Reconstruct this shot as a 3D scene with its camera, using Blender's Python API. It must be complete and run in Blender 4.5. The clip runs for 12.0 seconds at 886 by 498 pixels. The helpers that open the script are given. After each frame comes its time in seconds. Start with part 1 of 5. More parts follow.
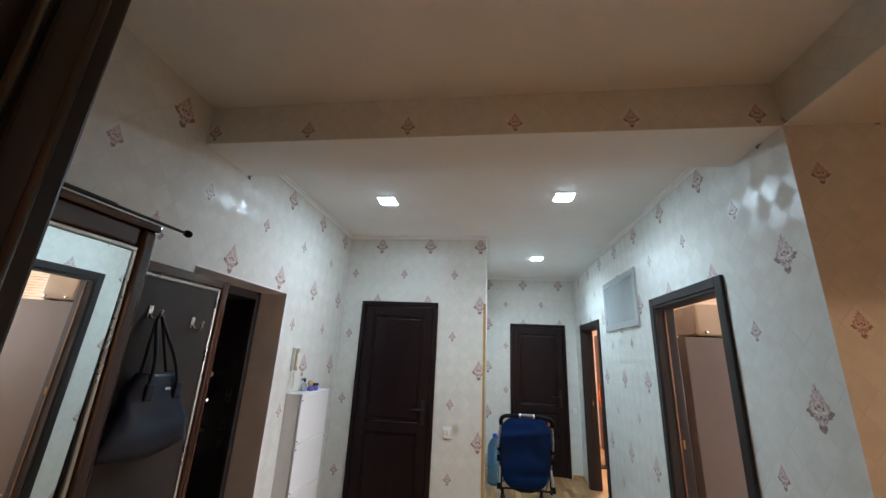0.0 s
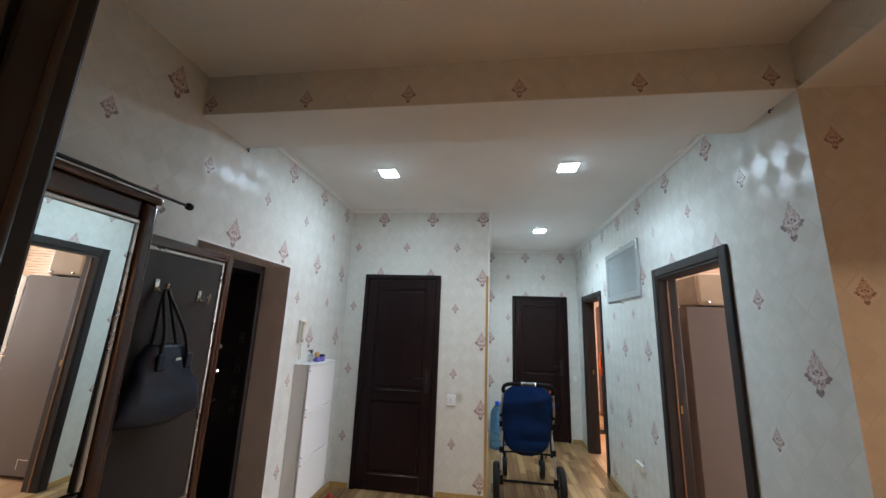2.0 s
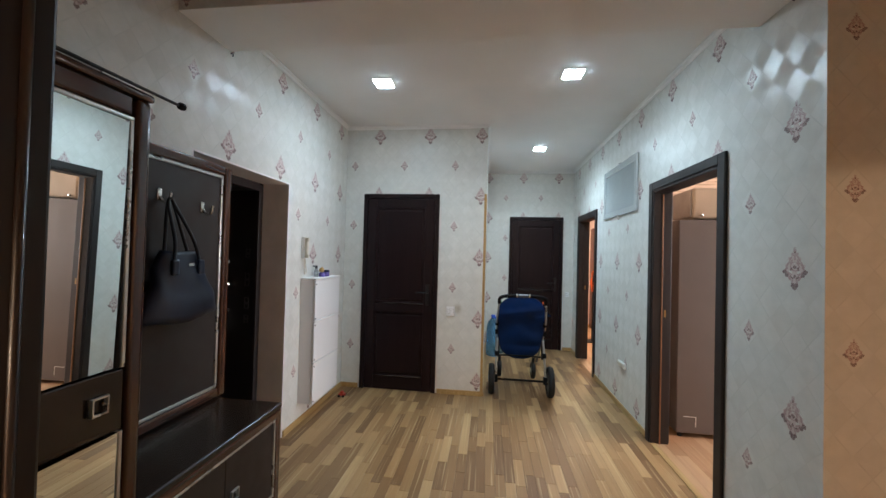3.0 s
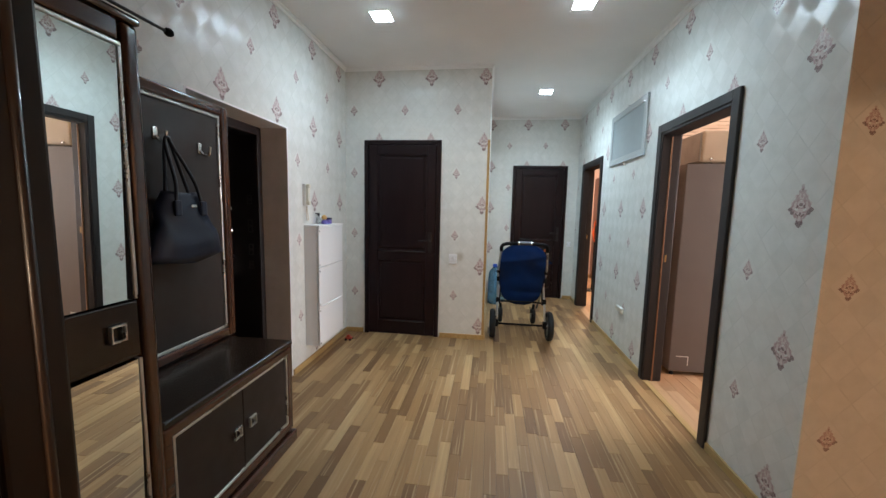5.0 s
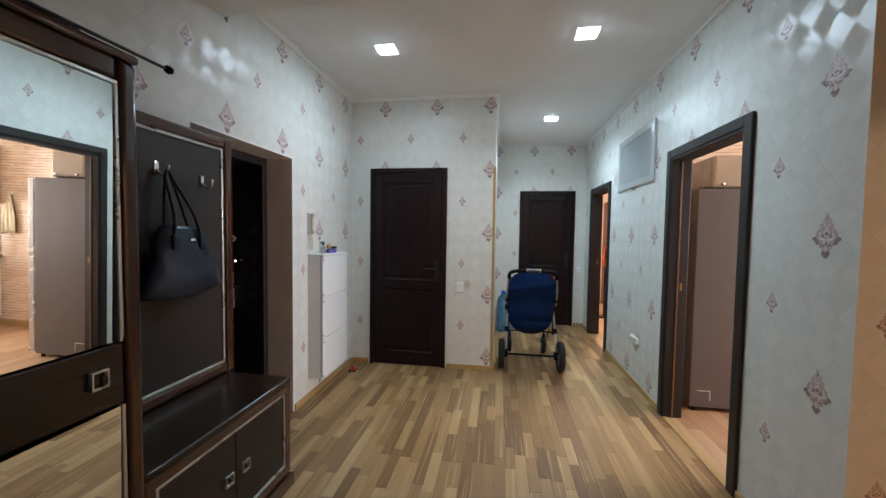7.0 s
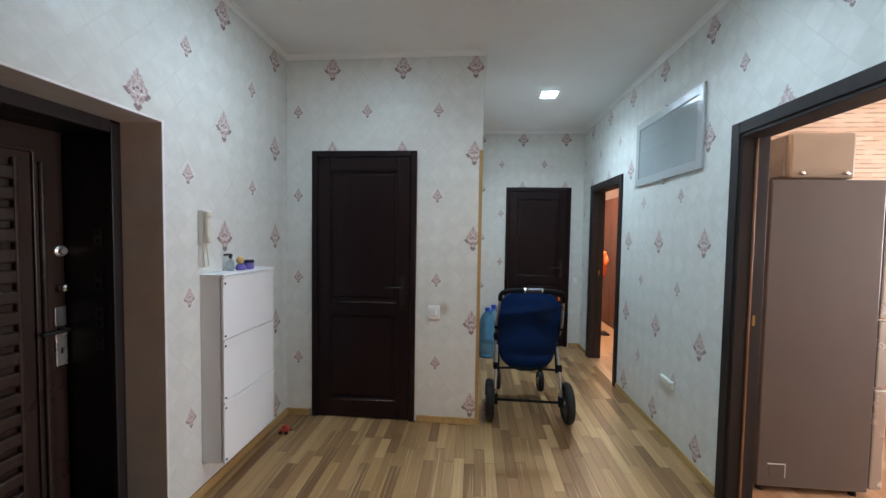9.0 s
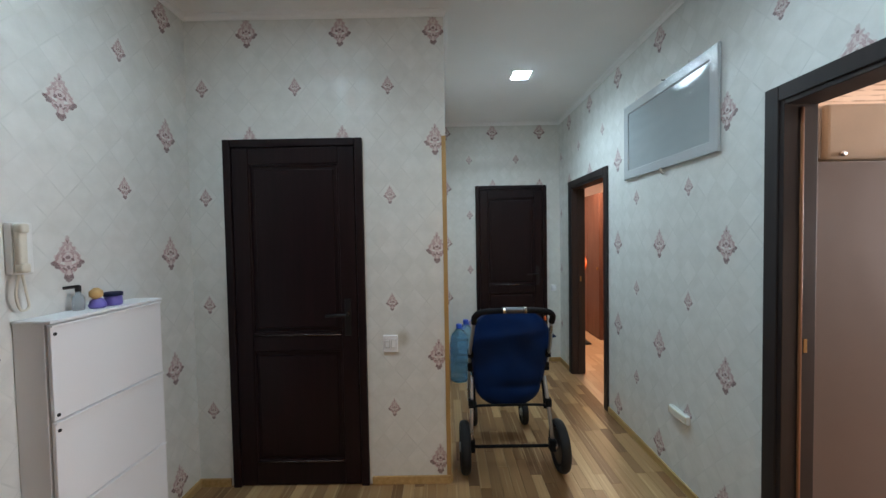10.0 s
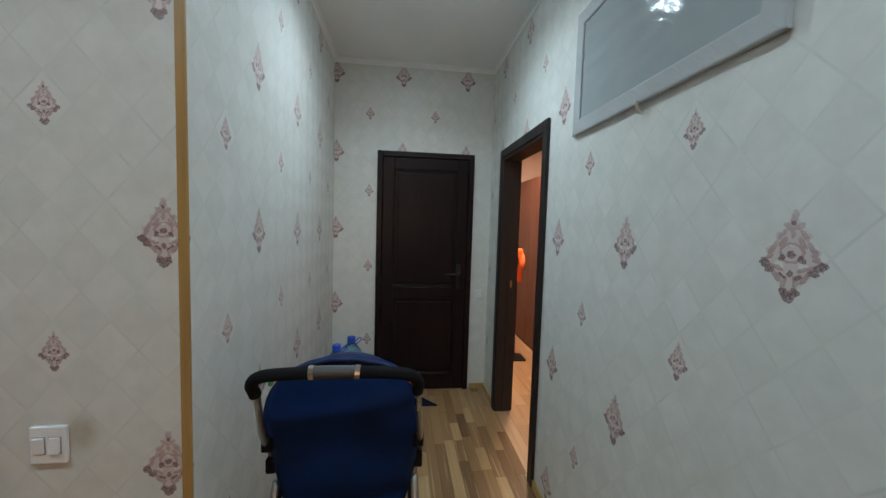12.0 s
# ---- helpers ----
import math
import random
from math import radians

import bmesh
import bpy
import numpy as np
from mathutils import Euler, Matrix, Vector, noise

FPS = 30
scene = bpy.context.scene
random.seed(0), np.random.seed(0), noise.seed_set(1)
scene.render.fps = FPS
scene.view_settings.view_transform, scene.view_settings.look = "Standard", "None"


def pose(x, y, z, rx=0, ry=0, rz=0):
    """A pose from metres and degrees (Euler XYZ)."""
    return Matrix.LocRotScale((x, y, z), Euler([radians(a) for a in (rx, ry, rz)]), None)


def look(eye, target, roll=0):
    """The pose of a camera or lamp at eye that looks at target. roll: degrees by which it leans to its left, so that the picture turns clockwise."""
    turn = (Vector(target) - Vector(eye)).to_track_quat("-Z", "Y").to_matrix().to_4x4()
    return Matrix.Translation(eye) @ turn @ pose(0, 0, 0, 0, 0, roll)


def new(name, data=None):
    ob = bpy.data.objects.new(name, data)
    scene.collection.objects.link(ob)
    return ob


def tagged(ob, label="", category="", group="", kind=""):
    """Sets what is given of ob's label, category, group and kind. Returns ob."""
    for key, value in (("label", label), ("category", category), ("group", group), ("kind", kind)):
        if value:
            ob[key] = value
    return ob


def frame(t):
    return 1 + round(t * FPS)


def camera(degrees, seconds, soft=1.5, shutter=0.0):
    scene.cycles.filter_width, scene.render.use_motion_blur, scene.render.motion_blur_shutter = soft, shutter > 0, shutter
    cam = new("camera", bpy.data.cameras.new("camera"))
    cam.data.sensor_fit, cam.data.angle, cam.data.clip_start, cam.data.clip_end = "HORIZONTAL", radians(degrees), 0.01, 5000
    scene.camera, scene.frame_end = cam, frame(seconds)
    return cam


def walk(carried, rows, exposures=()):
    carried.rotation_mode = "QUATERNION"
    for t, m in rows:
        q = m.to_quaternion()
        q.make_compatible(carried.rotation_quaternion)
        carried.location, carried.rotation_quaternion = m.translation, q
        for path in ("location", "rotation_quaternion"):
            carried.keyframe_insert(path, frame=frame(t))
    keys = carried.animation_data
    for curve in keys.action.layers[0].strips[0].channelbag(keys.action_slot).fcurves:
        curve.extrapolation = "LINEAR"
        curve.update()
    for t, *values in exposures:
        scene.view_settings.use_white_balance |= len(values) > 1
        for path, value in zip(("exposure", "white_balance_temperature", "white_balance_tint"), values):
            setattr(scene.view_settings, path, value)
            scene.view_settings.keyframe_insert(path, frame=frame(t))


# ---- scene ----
cam = camera(101.2, 12.0, soft=1.5)
PATH = [
    (0, (0.058, 0.016, 1.544), (-0.202, 1.919, 2.101), 2.7),
    (0.5, (0.059, 0.012, 1.548), (-0.202, 1.918, 2.095), 2.7),
    (1, (0.056, 0.016, 1.549), (-0.193, 1.931, 2.069), 2.1),
    (1.5, (0.053, 0.02, 1.547), (-0.206, 1.939, 2.046), 2.1),
    (2, (0.053, 0.025, 1.532), (-0.217, 1.961, 1.952), 2.2),
    (2.5, (0.035, 0.011, 1.478), (-0.194, 1.988, 1.685), 1.6),
    (3, (0.045, 0.004, 1.429), (-0.204, 1.988, 1.46), 1.5),
    (3.5, (0.045, -0.014, 1.408), (-0.197, 1.97, 1.352), 1.3),
    (3.7, (0.043, -0.017, 1.39), (-0.213, 1.962, 1.256), 1.4),
    (5.3, (0.043, 0.011, 1.363), (-0.207, 1.983, 1.144), 1.3),
    (5.5, (0.04, 0.018, 1.377), (-0.203, 1.996, 1.204), 1.2),
    (6, (0.04, 0.027, 1.391), (-0.214, 2.009, 1.292), 0.8),
    (6.5, (0.044, 0.038, 1.398), (-0.218, 2.019, 1.335), 0.8),
    (7, (0.057, 0.071, 1.399), (-0.246, 2.046, 1.309), 0.8),
    (7.2, (0.056, 0.11, 1.4), (-0.289, 2.077, 1.288), 1.4),
    (8.8, (-0.037, 0.93, 1.45), (-0.254, 2.915, 1.334), 0.6),
    (9, (-0.036, 1.034, 1.44), (-0.207, 3.025, 1.357), 0.9),
    (9.5, (-0.091, 1.365, 1.459), (-0.014, 3.361, 1.363), 0.9),
    (10, (-0.006, 1.613, 1.467), (-0.011, 3.612, 1.405), -1.0),
    (10.5, (0.119, 1.876, 1.461), (0.284, 3.869, 1.407), 0.6),
    (11, (0.255, 2.235, 1.481), (0.711, 4.179, 1.373), 0.7),
    (11.5, (0.443, 2.447, 1.481), (0.618, 4.437, 1.381), -0.4),
    (12, (0.573, 2.717, 1.452), (0.804, 4.699, 1.32), 1.7),
]
EXPOSURES = [(0.0, 0.23, 6050, 10), (3.5, 0.17, 6050, 10), (5.5, 0.28, 6150, 10), (7.0, 0.13, 6050, 10), (9.0, 0.0, 5930, 10), (9.6, -0.15, 6000, 10), (10.5, -0.24, 6150, 10), (11.2, -0.27, 6200, 10), (12.0, -0.46, 6350, 10)]
walk(cam, [(t, look(eye, target, roll)) for t, eye, target, roll in PATH], EXPOSURES)

# ---- world and light ----
world = bpy.data.worlds.new("world")
scene.world = world
world.use_nodes = True
world.node_tree.nodes["Background"].inputs[0].default_value = (0.05, 0.06, 0.08, 1)
world.node_tree.nodes["Background"].inputs[1].default_value = 0.02
LED, LED_SPOT, LED_COL = 100.0, 6.55, (0.785, 1.0, 1.10)
LED_SPREAD = 140.0
WARM = (1.0, 0.62, 0.34)
DAY = (1.0, 0.89, 0.85)
EVENING = (1.0, 0.735, 0.475)
KITCHEN, BEDROOM, BACK, BEHIND, WINDOW = 3.0, 78.0, 84.0, 82.0, 122.0
BACK_X, BACK_Z = 2.25, 2.22
MIRROR_TURN, MIRROR_LEAN = -0.035, 0.0175


def lamp_area(name, x, y, z, size, power, colour):
    data = bpy.data.lights.new(name, "AREA")
    data.shape, data.size, data.energy, data.color = "DISK", size, power, colour
    ob = new(name, data)
    ob.location = (x, y, z)
    return ob


# ---- plan ----
XL, XR, YN, XC, YF = -1.490, 1.342, 3.752, 0.012, 5.84
ZC, ZB, ZF = 2.775, 2.595, 2.82
YB0, YB1 = 1.590, 1.955
YS = -0.55
PU, PV = 0.540, 0.632


# ---- materials ----
class Net:
    """A short way to write node trees."""

    def __init__(self, name):
        self.mat = bpy.data.materials.new(name)
        self.mat.use_nodes = True
        self.t = self.mat.node_tree
        self.bsdf = self.t.nodes["Principled BSDF"]

    def put(self, socket, value):
        if isinstance(value, bpy.types.NodeSocket):
            self.t.links.new(value, socket)
        elif isinstance(value, (tuple, list)) and socket.type == "RGBA" and len(value) == 3:
            socket.default_value = (*value, 1)
        else:
            socket.default_value = value

    def math(self, op, a, b=0.0, c=0.0):
        n = self.t.nodes.new("ShaderNodeMath")
        n.operation = op
        for s, v in zip(n.inputs, (a, b, c)):
            self.put(s, v)
        return n.outputs[0]

    def vec(self, op, a, b=(0, 0, 0)):
        n = self.t.nodes.new("ShaderNodeVectorMath")
        n.operation = op
        self.put(n.inputs[0], a)
        self.put(n.inputs[1], b)
        return n.outputs["Value"] if op in ("DOT_PRODUCT", "LENGTH") else n.outputs["Vector"]

    def xyz(self, x, y, z=0.0):
        n = self.t.nodes.new("ShaderNodeCombineXYZ")
        for s, v in zip(n.inputs, (x, y, z)):
            self.put(s, v)
        return n.outputs[0]

    def split(self, v):
        n = self.t.nodes.new("ShaderNodeSeparateXYZ")
        self.put(n.inputs[0], v)
        return n.outputs

    def coord(self, kind="Object"):
        return self.t.nodes.new("ShaderNodeTexCoord").outputs[kind]

    def noise(self, v, scale, detail=3.0, rough=0.5):
        n = self.t.nodes.new("ShaderNodeTexNoise")
        self.put(n.inputs["Vector"], v)
        n.inputs["Scale"].default_value, n.inputs["Detail"].default_value, n.inputs["Roughness"].default_value = scale, detail, rough
        return n.outputs["Fac"]

    def white(self, v):
        n = self.t.nodes.new("ShaderNodeTexWhiteNoise")
        n.noise_dimensions = "3D"
        self.put(n.inputs["Vector"], v)
        return n.outputs["Value"]

    def rng(self, v, a, b, c=0.0, d=1.0, smooth=False):
        n = self.t.nodes.new("ShaderNodeMapRange")
        n.interpolation_type = "SMOOTHSTEP" if smooth else "LINEAR"
        for s, x in zip(n.inputs, (v, a, b, c, d)):
            self.put(s, x)
        return n.outputs[0]

    def mix(self, f, a, b):
        n = self.t.nodes.new("ShaderNodeMix")
        n.data_type = "RGBA"
        self.put(n.inputs["Factor"], f)
        self.put(n.inputs["A"] if n.inputs["A"].type == "RGBA" else n.inputs[6], a)
        self.put(n.inputs["B"] if n.inputs["B"].type == "RGBA" else n.inputs[7], b)
        return n.outputs[2]

    def ramp(self, f, stops):
        n = self.t.nodes.new("ShaderNodeValToRGB")
        self.put(n.inputs[0], f)
        e = n.color_ramp.elements
        while len(e) < len(stops):
            e.new(0.5)
        for el, (p, c) in zip(e, stops):
            el.position, el.color = p, (*c, 1)
        return n.outputs[0]

    def bump(self, h, strength=0.2, dist=0.002):
        n = self.t.nodes.new("ShaderNodeBump")
        n.inputs["Strength"].default_value, n.inputs["Distance"].default_value = strength, dist
        self.put(n.inputs["Height"], h)
        self.put(self.bsdf.inputs["Normal"], n.outputs[0])

    def set(self, **kw):
        for k, v in kw.items():
            self.put(self.bsdf.inputs[{"base": "Base Color", "rough": "Roughness", "metal": "Metallic", "spec": "Specular IOR Level", "glow": "Emission Color",
                                       "power": "Emission Strength", "trans": "Transmission Weight", "coat": "Coat Weight", "sheen": "Sheen Weight", "ior": "IOR", "alpha": "Alpha"}[k]], v)
        return self.mat


def plain(name, colour, rough=0.5, metal=0.0, vary=0.12, scale=9.0, grain=160.0, bump=0.08, **kw):
    """A surface with broad unevenness of tone, fine grain and slight relief."""
    n = Net(name)
    p = n.coord("Object")
    big, fine = n.noise(p, scale, 4), n.noise(p, grain, 2)
    dark = tuple(c * (1 - vary) for c in colour)
    lite = tuple(min(1, c * (1 + vary)) for c in colour)
    n.bump(fine, bump, 0.001)
    return n.set(base=n.mix(n.rng(n.math("ADD", n.math("MULTIPLY", big, 0.75), n.math("MULTIPLY", fine, 0.25)), 0.3, 0.7), dark, lite),
                 rough=n.rng(big, 0.3, 0.7, max(0.02, rough * 0.82), min(1, rough * 1.18)), metal=metal, **kw)


def wood(name, dark, lite, rough=0.3, axis=2, scale=1.0, coat=0.0, bump=0.15, spec=0.5):
    """Grained wood, the grain along one axis."""
    n = Net(name)
    s = [38.0 * scale, 38.0 * scale, 38.0 * scale]
    s[axis] = 1.6 * scale
    p = n.vec("MULTIPLY", n.coord("Object"), tuple(s))
    g = n.noise(p, 1.0, 6, 0.6)
    w = n.noise(n.coord("Object"), 2.5, 3)
    n.bump(g, bump, 0.0008)
    return n.set(base=n.mix(n.rng(n.math("ADD", n.math("MULTIPLY", g, 0.75), n.math("MULTIPLY", w, 0.25)), 0.35, 0.68), dark, lite),
                 rough=n.rng(w, 0.3, 0.7, rough * 0.85, rough * 1.2), coat=coat, spec=spec)


def wallpaper():
    n = Net("damask_wallpaper")
    uv = n.split(n.coord("UV"))
    u, v = uv[0], uv[1]

    def local(c, period, shift):
        return n.math("MULTIPLY", n.math("SUBTRACT", n.math("FRACT", n.math("ADD", n.math("DIVIDE", c, period), shift)), 0.5), period)

    pu, pv, qu, qv = local(u, PU, 0.5), local(v, PV, 0.5), local(u, PU, 0.0), local(v, PV, 0.0)
    near = n.math("LESS_THAN", n.math("ADD", n.math("DIVIDE", n.math("ABSOLUTE", pu), PU), n.math("DIVIDE", n.math("ABSOLUTE", pv), PV)), 0.5)
    big = n.vec("MULTIPLY", n.xyz(n.math("ABSOLUTE", pu), pv), (1 / 0.092, 1 / 0.090, 0))
    small = n.vec("MULTIPLY", n.xyz(n.math("ABSOLUTE", qu), qv), (1 / 0.053, 1 / 0.053, 0))
    pick = n.t.nodes.new("ShaderNodeMix")
    pick.data_type = "VECTOR"
    n.put(pick.inputs["Factor"], near)
    n.put(pick.inputs[4], small)
    n.put(pick.inputs[5], big)
    p = pick.outputs[1]
    jig = n.t.nodes.new("ShaderNodeTexNoise")
    n.put(jig.inputs["Vector"], n.xyz(u, v))
    jig.inputs["Scale"].default_value, jig.inputs["Detail"].default_value = 90, 2
    p = n.vec("ADD", p, n.vec("MULTIPLY", n.vec("SUBTRACT", jig.outputs["Color"], (0.5, 0.5, 0.5)), (0.13, 0.13, 0)))

    def ell(cx, cy, rx, ry, deg=0):
        d = n.vec("SUBTRACT", p, (cx, cy, 0))
        c, s = math.cos(radians(deg)), math.sin(radians(deg))
        a, b = n.vec("DOT_PRODUCT", d, (c / rx, s / rx, 0)), n.vec("DOT_PRODUCT", d, (-s / ry, c / ry, 0))
        return n.math("ADD", n.math("MULTIPLY", a, a), n.math("MULTIPLY", b, b))

    def union(parts):
        m = parts[0]
        for q in parts[1:]:
            m = n.math("MINIMUM", m, q)
        return n.rng(m, 0.75, 1.15, 1.0, 0.0, True)

    axes = n.split(p)
    waist = n.math("ADD", axes[1], 0.14)
    kite = n.math("ADD", n.math("DIVIDE", axes[0], 0.60), n.math("MAXIMUM", n.math("DIVIDE", waist, 1.10), n.math("DIVIDE", waist, -0.84)))
    hollow = union([ell(0.24, -0.20, 0.10, 0.085, 20), ell(0.17, -0.62, 0.055, 0.12, 20), ell(0.33, 0.30, 0.06, 0.10, 30), ell(0.0, 0.27, 0.07, 0.06)])
    fill = n.math("MULTIPLY", union([n.math("MULTIPLY", kite, n.math("ABSOLUTE", kite)), ell(0.46, 0.10, 0.12, 0.09, 30), ell(0.27, 0.44, 0.10, 0.09)]), n.math("SUBTRACT", 1.0, hollow))
    ring = n.math("ABSOLUTE", n.math("SUBTRACT", ell(0, 0.08, 0.24, 0.22), 0.9))
    mauve = union([ell(0, 0.86, 0.09, 0.16), ell(0.11, 0.66, 0.14, 0.065, 30), ell(0.23, 0.46, 0.17, 0.058, -55), ell(0.40, 0.18, 0.20, 0.060, -55), ell(0.20, 0.30, 0.055, 0.15, 35),
                   ell(0.5, -0.05, 0.156, 0.058, -40), ell(0.3, -0.26, 0.19, 0.050, 25), ell(0.27, -0.48, 0.060, 0.17, -35), ell(0.12, -0.58, 0.055, 0.16, 15), n.math("MULTIPLY", ring, 3.8), ell(0, 0.5, 0.060, 0.117)])
    mauve = n.math("MULTIPLY", mauve, n.rng(axes[1], 0.15, 0.80, 1.0, 0.62))
    dark = union([ell(0, -0.90, 0.14, 0.14), ell(0.12, -0.80, 0.105, 0.095, -30), ell(0.57, -0.19, 0.14, 0.105, 25), ell(0.45, -0.33, 0.115, 0.085), ell(0, 0.05, 0.10, 0.085),
                  ell(0, -0.38, 0.065, 0.09), ell(0.17, -0.44, 0.10, 0.045, 35), ell(0.2, -0.05, 0.065, 0.095, 40), ell(0, 0.74, 0.045, 0.062)])
    # lozenge lattice
    a, b = n.math("DIVIDE", u, PU / 4), n.math("DIVIDE", v, PV / 4)
    s, t = n.math("ADD", a, b), n.math("SUBTRACT", a, b)
    edge = n.math("MINIMUM", *[n.math("ABSOLUTE", n.math("SUBTRACT", n.math("FRACT", q), 0.5)) for q in (s, t)])
    cell = n.xyz(n.math("FLOOR", n.math("ADD", s, 0.5)), n.math("FLOOR", n.math("ADD", t, 0.5)))
    cs = n.split(cell)
    odd = n.math("FLOORED_MODULO", n.math("ADD", cs[0], cs[1]), 2.0)
    rnd = n.white(cell)
    flat = n.xyz(u, v)
    mottled, fine, broad = n.noise(flat, 14, 5, 0.6), n.noise(flat, 230, 2), n.noise(flat, 1.7, 3)
    line = n.math("MULTIPLY", n.rng(edge, 0.008, 0.045, 1, 0, True), n.math("MULTIPLY", n.rng(mottled, 0.40, 0.60, 0.0, 0.9), n.rng(n.noise(flat, 5.0, 2), 0.35, 0.65, 0.15, 1.0)))
    base = n.mix(n.rng(mottled, 0.3, 0.7), (0.66, 0.66, 0.625), (0.75, 0.75, 0.717))
    base = n.mix(n.math("MULTIPLY", rnd, 0.16), base, (0.58, 0.585, 0.545))
    base = n.mix(n.rng(broad, 0.35, 0.75, 0, 0.10), base, (0.55, 0.54, 0.48))
    base = n.mix(n.math("MULTIPLY", line, 0.38), base, (0.37, 0.38, 0.35))
    speck = n.rng(fine, 0.3, 0.6, 0.55, 1.0)
    col = n.mix(n.math("MULTIPLY", fill, 0.52), base, (0.55, 0.39, 0.38))
    col = n.mix(n.math("MULTIPLY", n.math("MULTIPLY", mauve, speck), 0.64), col, (0.30, 0.120, 0.125))
    col = n.mix(n.math("MULTIPLY", n.math("MULTIPLY", dark, speck), 0.85), col, (0.110, 0.032, 0.038))
    spot = n.vec("MULTIPLY", n.vec("SUBTRACT", n.t.nodes.new("ShaderNodeNewGeometry").outputs["Position"], (-0.262, 3.755, 0.872)), (1 / 0.055, 1.0, 1 / 0.062))
    grime = n.math("MULTIPLY", n.rng(n.vec("LENGTH", spot), 0.25, 1.15, 1, 0, True), n.rng(mottled, 0.3, 0.6, 0.3, 1.0))
    col = n.mix(n.math("MULTIPLY", grime, 0.60), col, (0.30, 0.24, 0.14))
    n.bump(n.math("ADD", n.math("MULTIPLY", fine, 0.35), n.math("ADD", n.math("MULTIPLY", mottled, 0.5), n.math("MULTIPLY", n.math("ADD", n.math("MULTIPLY", line, 0.4), mauve), -0.4))), 0.12, 0.0012)
    return n.set(base=col, rough=n.math("ADD", n.math("MULTIPLY", odd, 0.2), n.rng(mottled, 0.3, 0.7, 0.33, 0.38)), spec=n.math("ADD", 0.8, n.math("MULTIPLY", odd, -0.70)))


def strips(name, per_object, tones):
    """Strip flooring, each strip with a tone of its own."""
    n = Net(name)
    rnd = n.t.nodes.new("ShaderNodeObjectInfo").outputs["Random"] if per_object else n.t.nodes.new("ShaderNodeNewGeometry").outputs["Random Per Island"]
    p = n.t.nodes.new("ShaderNodeNewGeometry").outputs["Position"]
    q = n.vec("ADD", n.vec("MULTIPLY", p, (75, 2.0, 1)), n.xyz(n.math("MULTIPLY", rnd, 90), n.math("MULTIPLY", rnd, 37)))
    g, wear = n.noise(q, 1.0, 5, 0.6), n.noise(p, 3.0, 4)
    col = n.ramp(rnd, tones)
    streak = n.noise(n.vec("MULTIPLY", q, (0.8, 0.6, 1)), 1.0, 3, 0.5)
    col = n.mix(n.rng(g, 0.38, 0.72, 0, 0.34), col, (0.23, 0.115, 0.052))
    col = n.mix(n.rng(streak, 0.57, 0.70, 0, 0.60), col, (0.60, 0.43, 0.235))
    col = n.mix(n.rng(wear, 0.4, 0.75, 0, 0.10), col, (0.5, 0.38, 0.24))
    n.bump(g, 0.06, 0.0006)
    return n.set(base=col, rough=n.rng(wear, 0.3, 0.7, 0.36, 0.5), spec=0.35)


def stone_paper():
    """Kitchen paper printed as thin stacked stone, in cream and brown."""
    n = Net("stone_print_wallpaper")
    uv = n.split(n.coord("UV"))
    row = n.math("FLOOR", n.math("DIVIDE", uv[1], 0.034))
    off = n.white(n.xyz(row, 3.0))
    lon = n.math("ADD", n.math("DIVIDE", uv[0], 0.26), n.math("MULTIPLY", off, 7.0))
    cell = n.white(n.xyz(n.math("FLOOR", lon), row, 1.0))
    fv = n.math("ABSOLUTE", n.math("SUBTRACT", n.math("FRACT", n.math("DIVIDE", uv[1], 0.034)), 0.5))
    blot = n.noise(n.vec("MULTIPLY", n.xyz(uv[0], uv[1]), (7, 40, 1)), 1.0, 4)
    col = n.ramp(cell, [(0.0, (0.62, 0.44, 0.30)), (0.35, (0.70, 0.53, 0.38)), (0.7, (0.75, 0.59, 0.44)), (1.0, (0.66, 0.48, 0.34))])
    gap = n.math("MULTIPLY", n.rng(fv, 0.28, 0.46, 0, 1), n.rng(blot, 0.40, 0.56, 0, 1))
    col = n.mix(n.math("MULTIPLY", gap, 0.75), col, (0.24, 0.14, 0.08))
    n.bump(blot, 0.1, 0.002)
    return n.set(base=col, rough=0.6)


def mirror_mat():
    n = Net("mirror_glass")
    smear = n.noise(n.coord("Object"), 6, 4)
    return n.set(base=(0.86, 0.90, 0.88), metal=1.0, rough=n.rng(smear, 0.5, 0.8, 0.0, 0.012))


def glowing(name, colour, power):
    n = Net(name)
    return n.set(base=(0.9, 0.9, 0.9), glow=colour, power=power, rough=0.4)


def film_wrapped(name="film_wrapped_print", dark=(0.33, 0.37, 0.38), lite=(0.40, 0.435, 0.44), relief=0.35, rough=0.04, spec=0.22):
    """A grey surface behind creased clear wrapping film."""
    n = Net(name)
    p = n.coord("Object")
    c = n.split(p)
    crease = n.noise(n.xyz(n.math("MULTIPLY", n.math("ADD", c[1], c[2]), 9.0), n.math("MULTIPLY", n.math("SUBTRACT", c[1], c[2]), 60.0)), 1.0, 3, 0.6)
    w = n.noise(p, 3, 3)
    n.bump(crease, relief, 0.003)
    return n.set(base=n.mix(w, dark, lite), rough=rough, spec=spec)


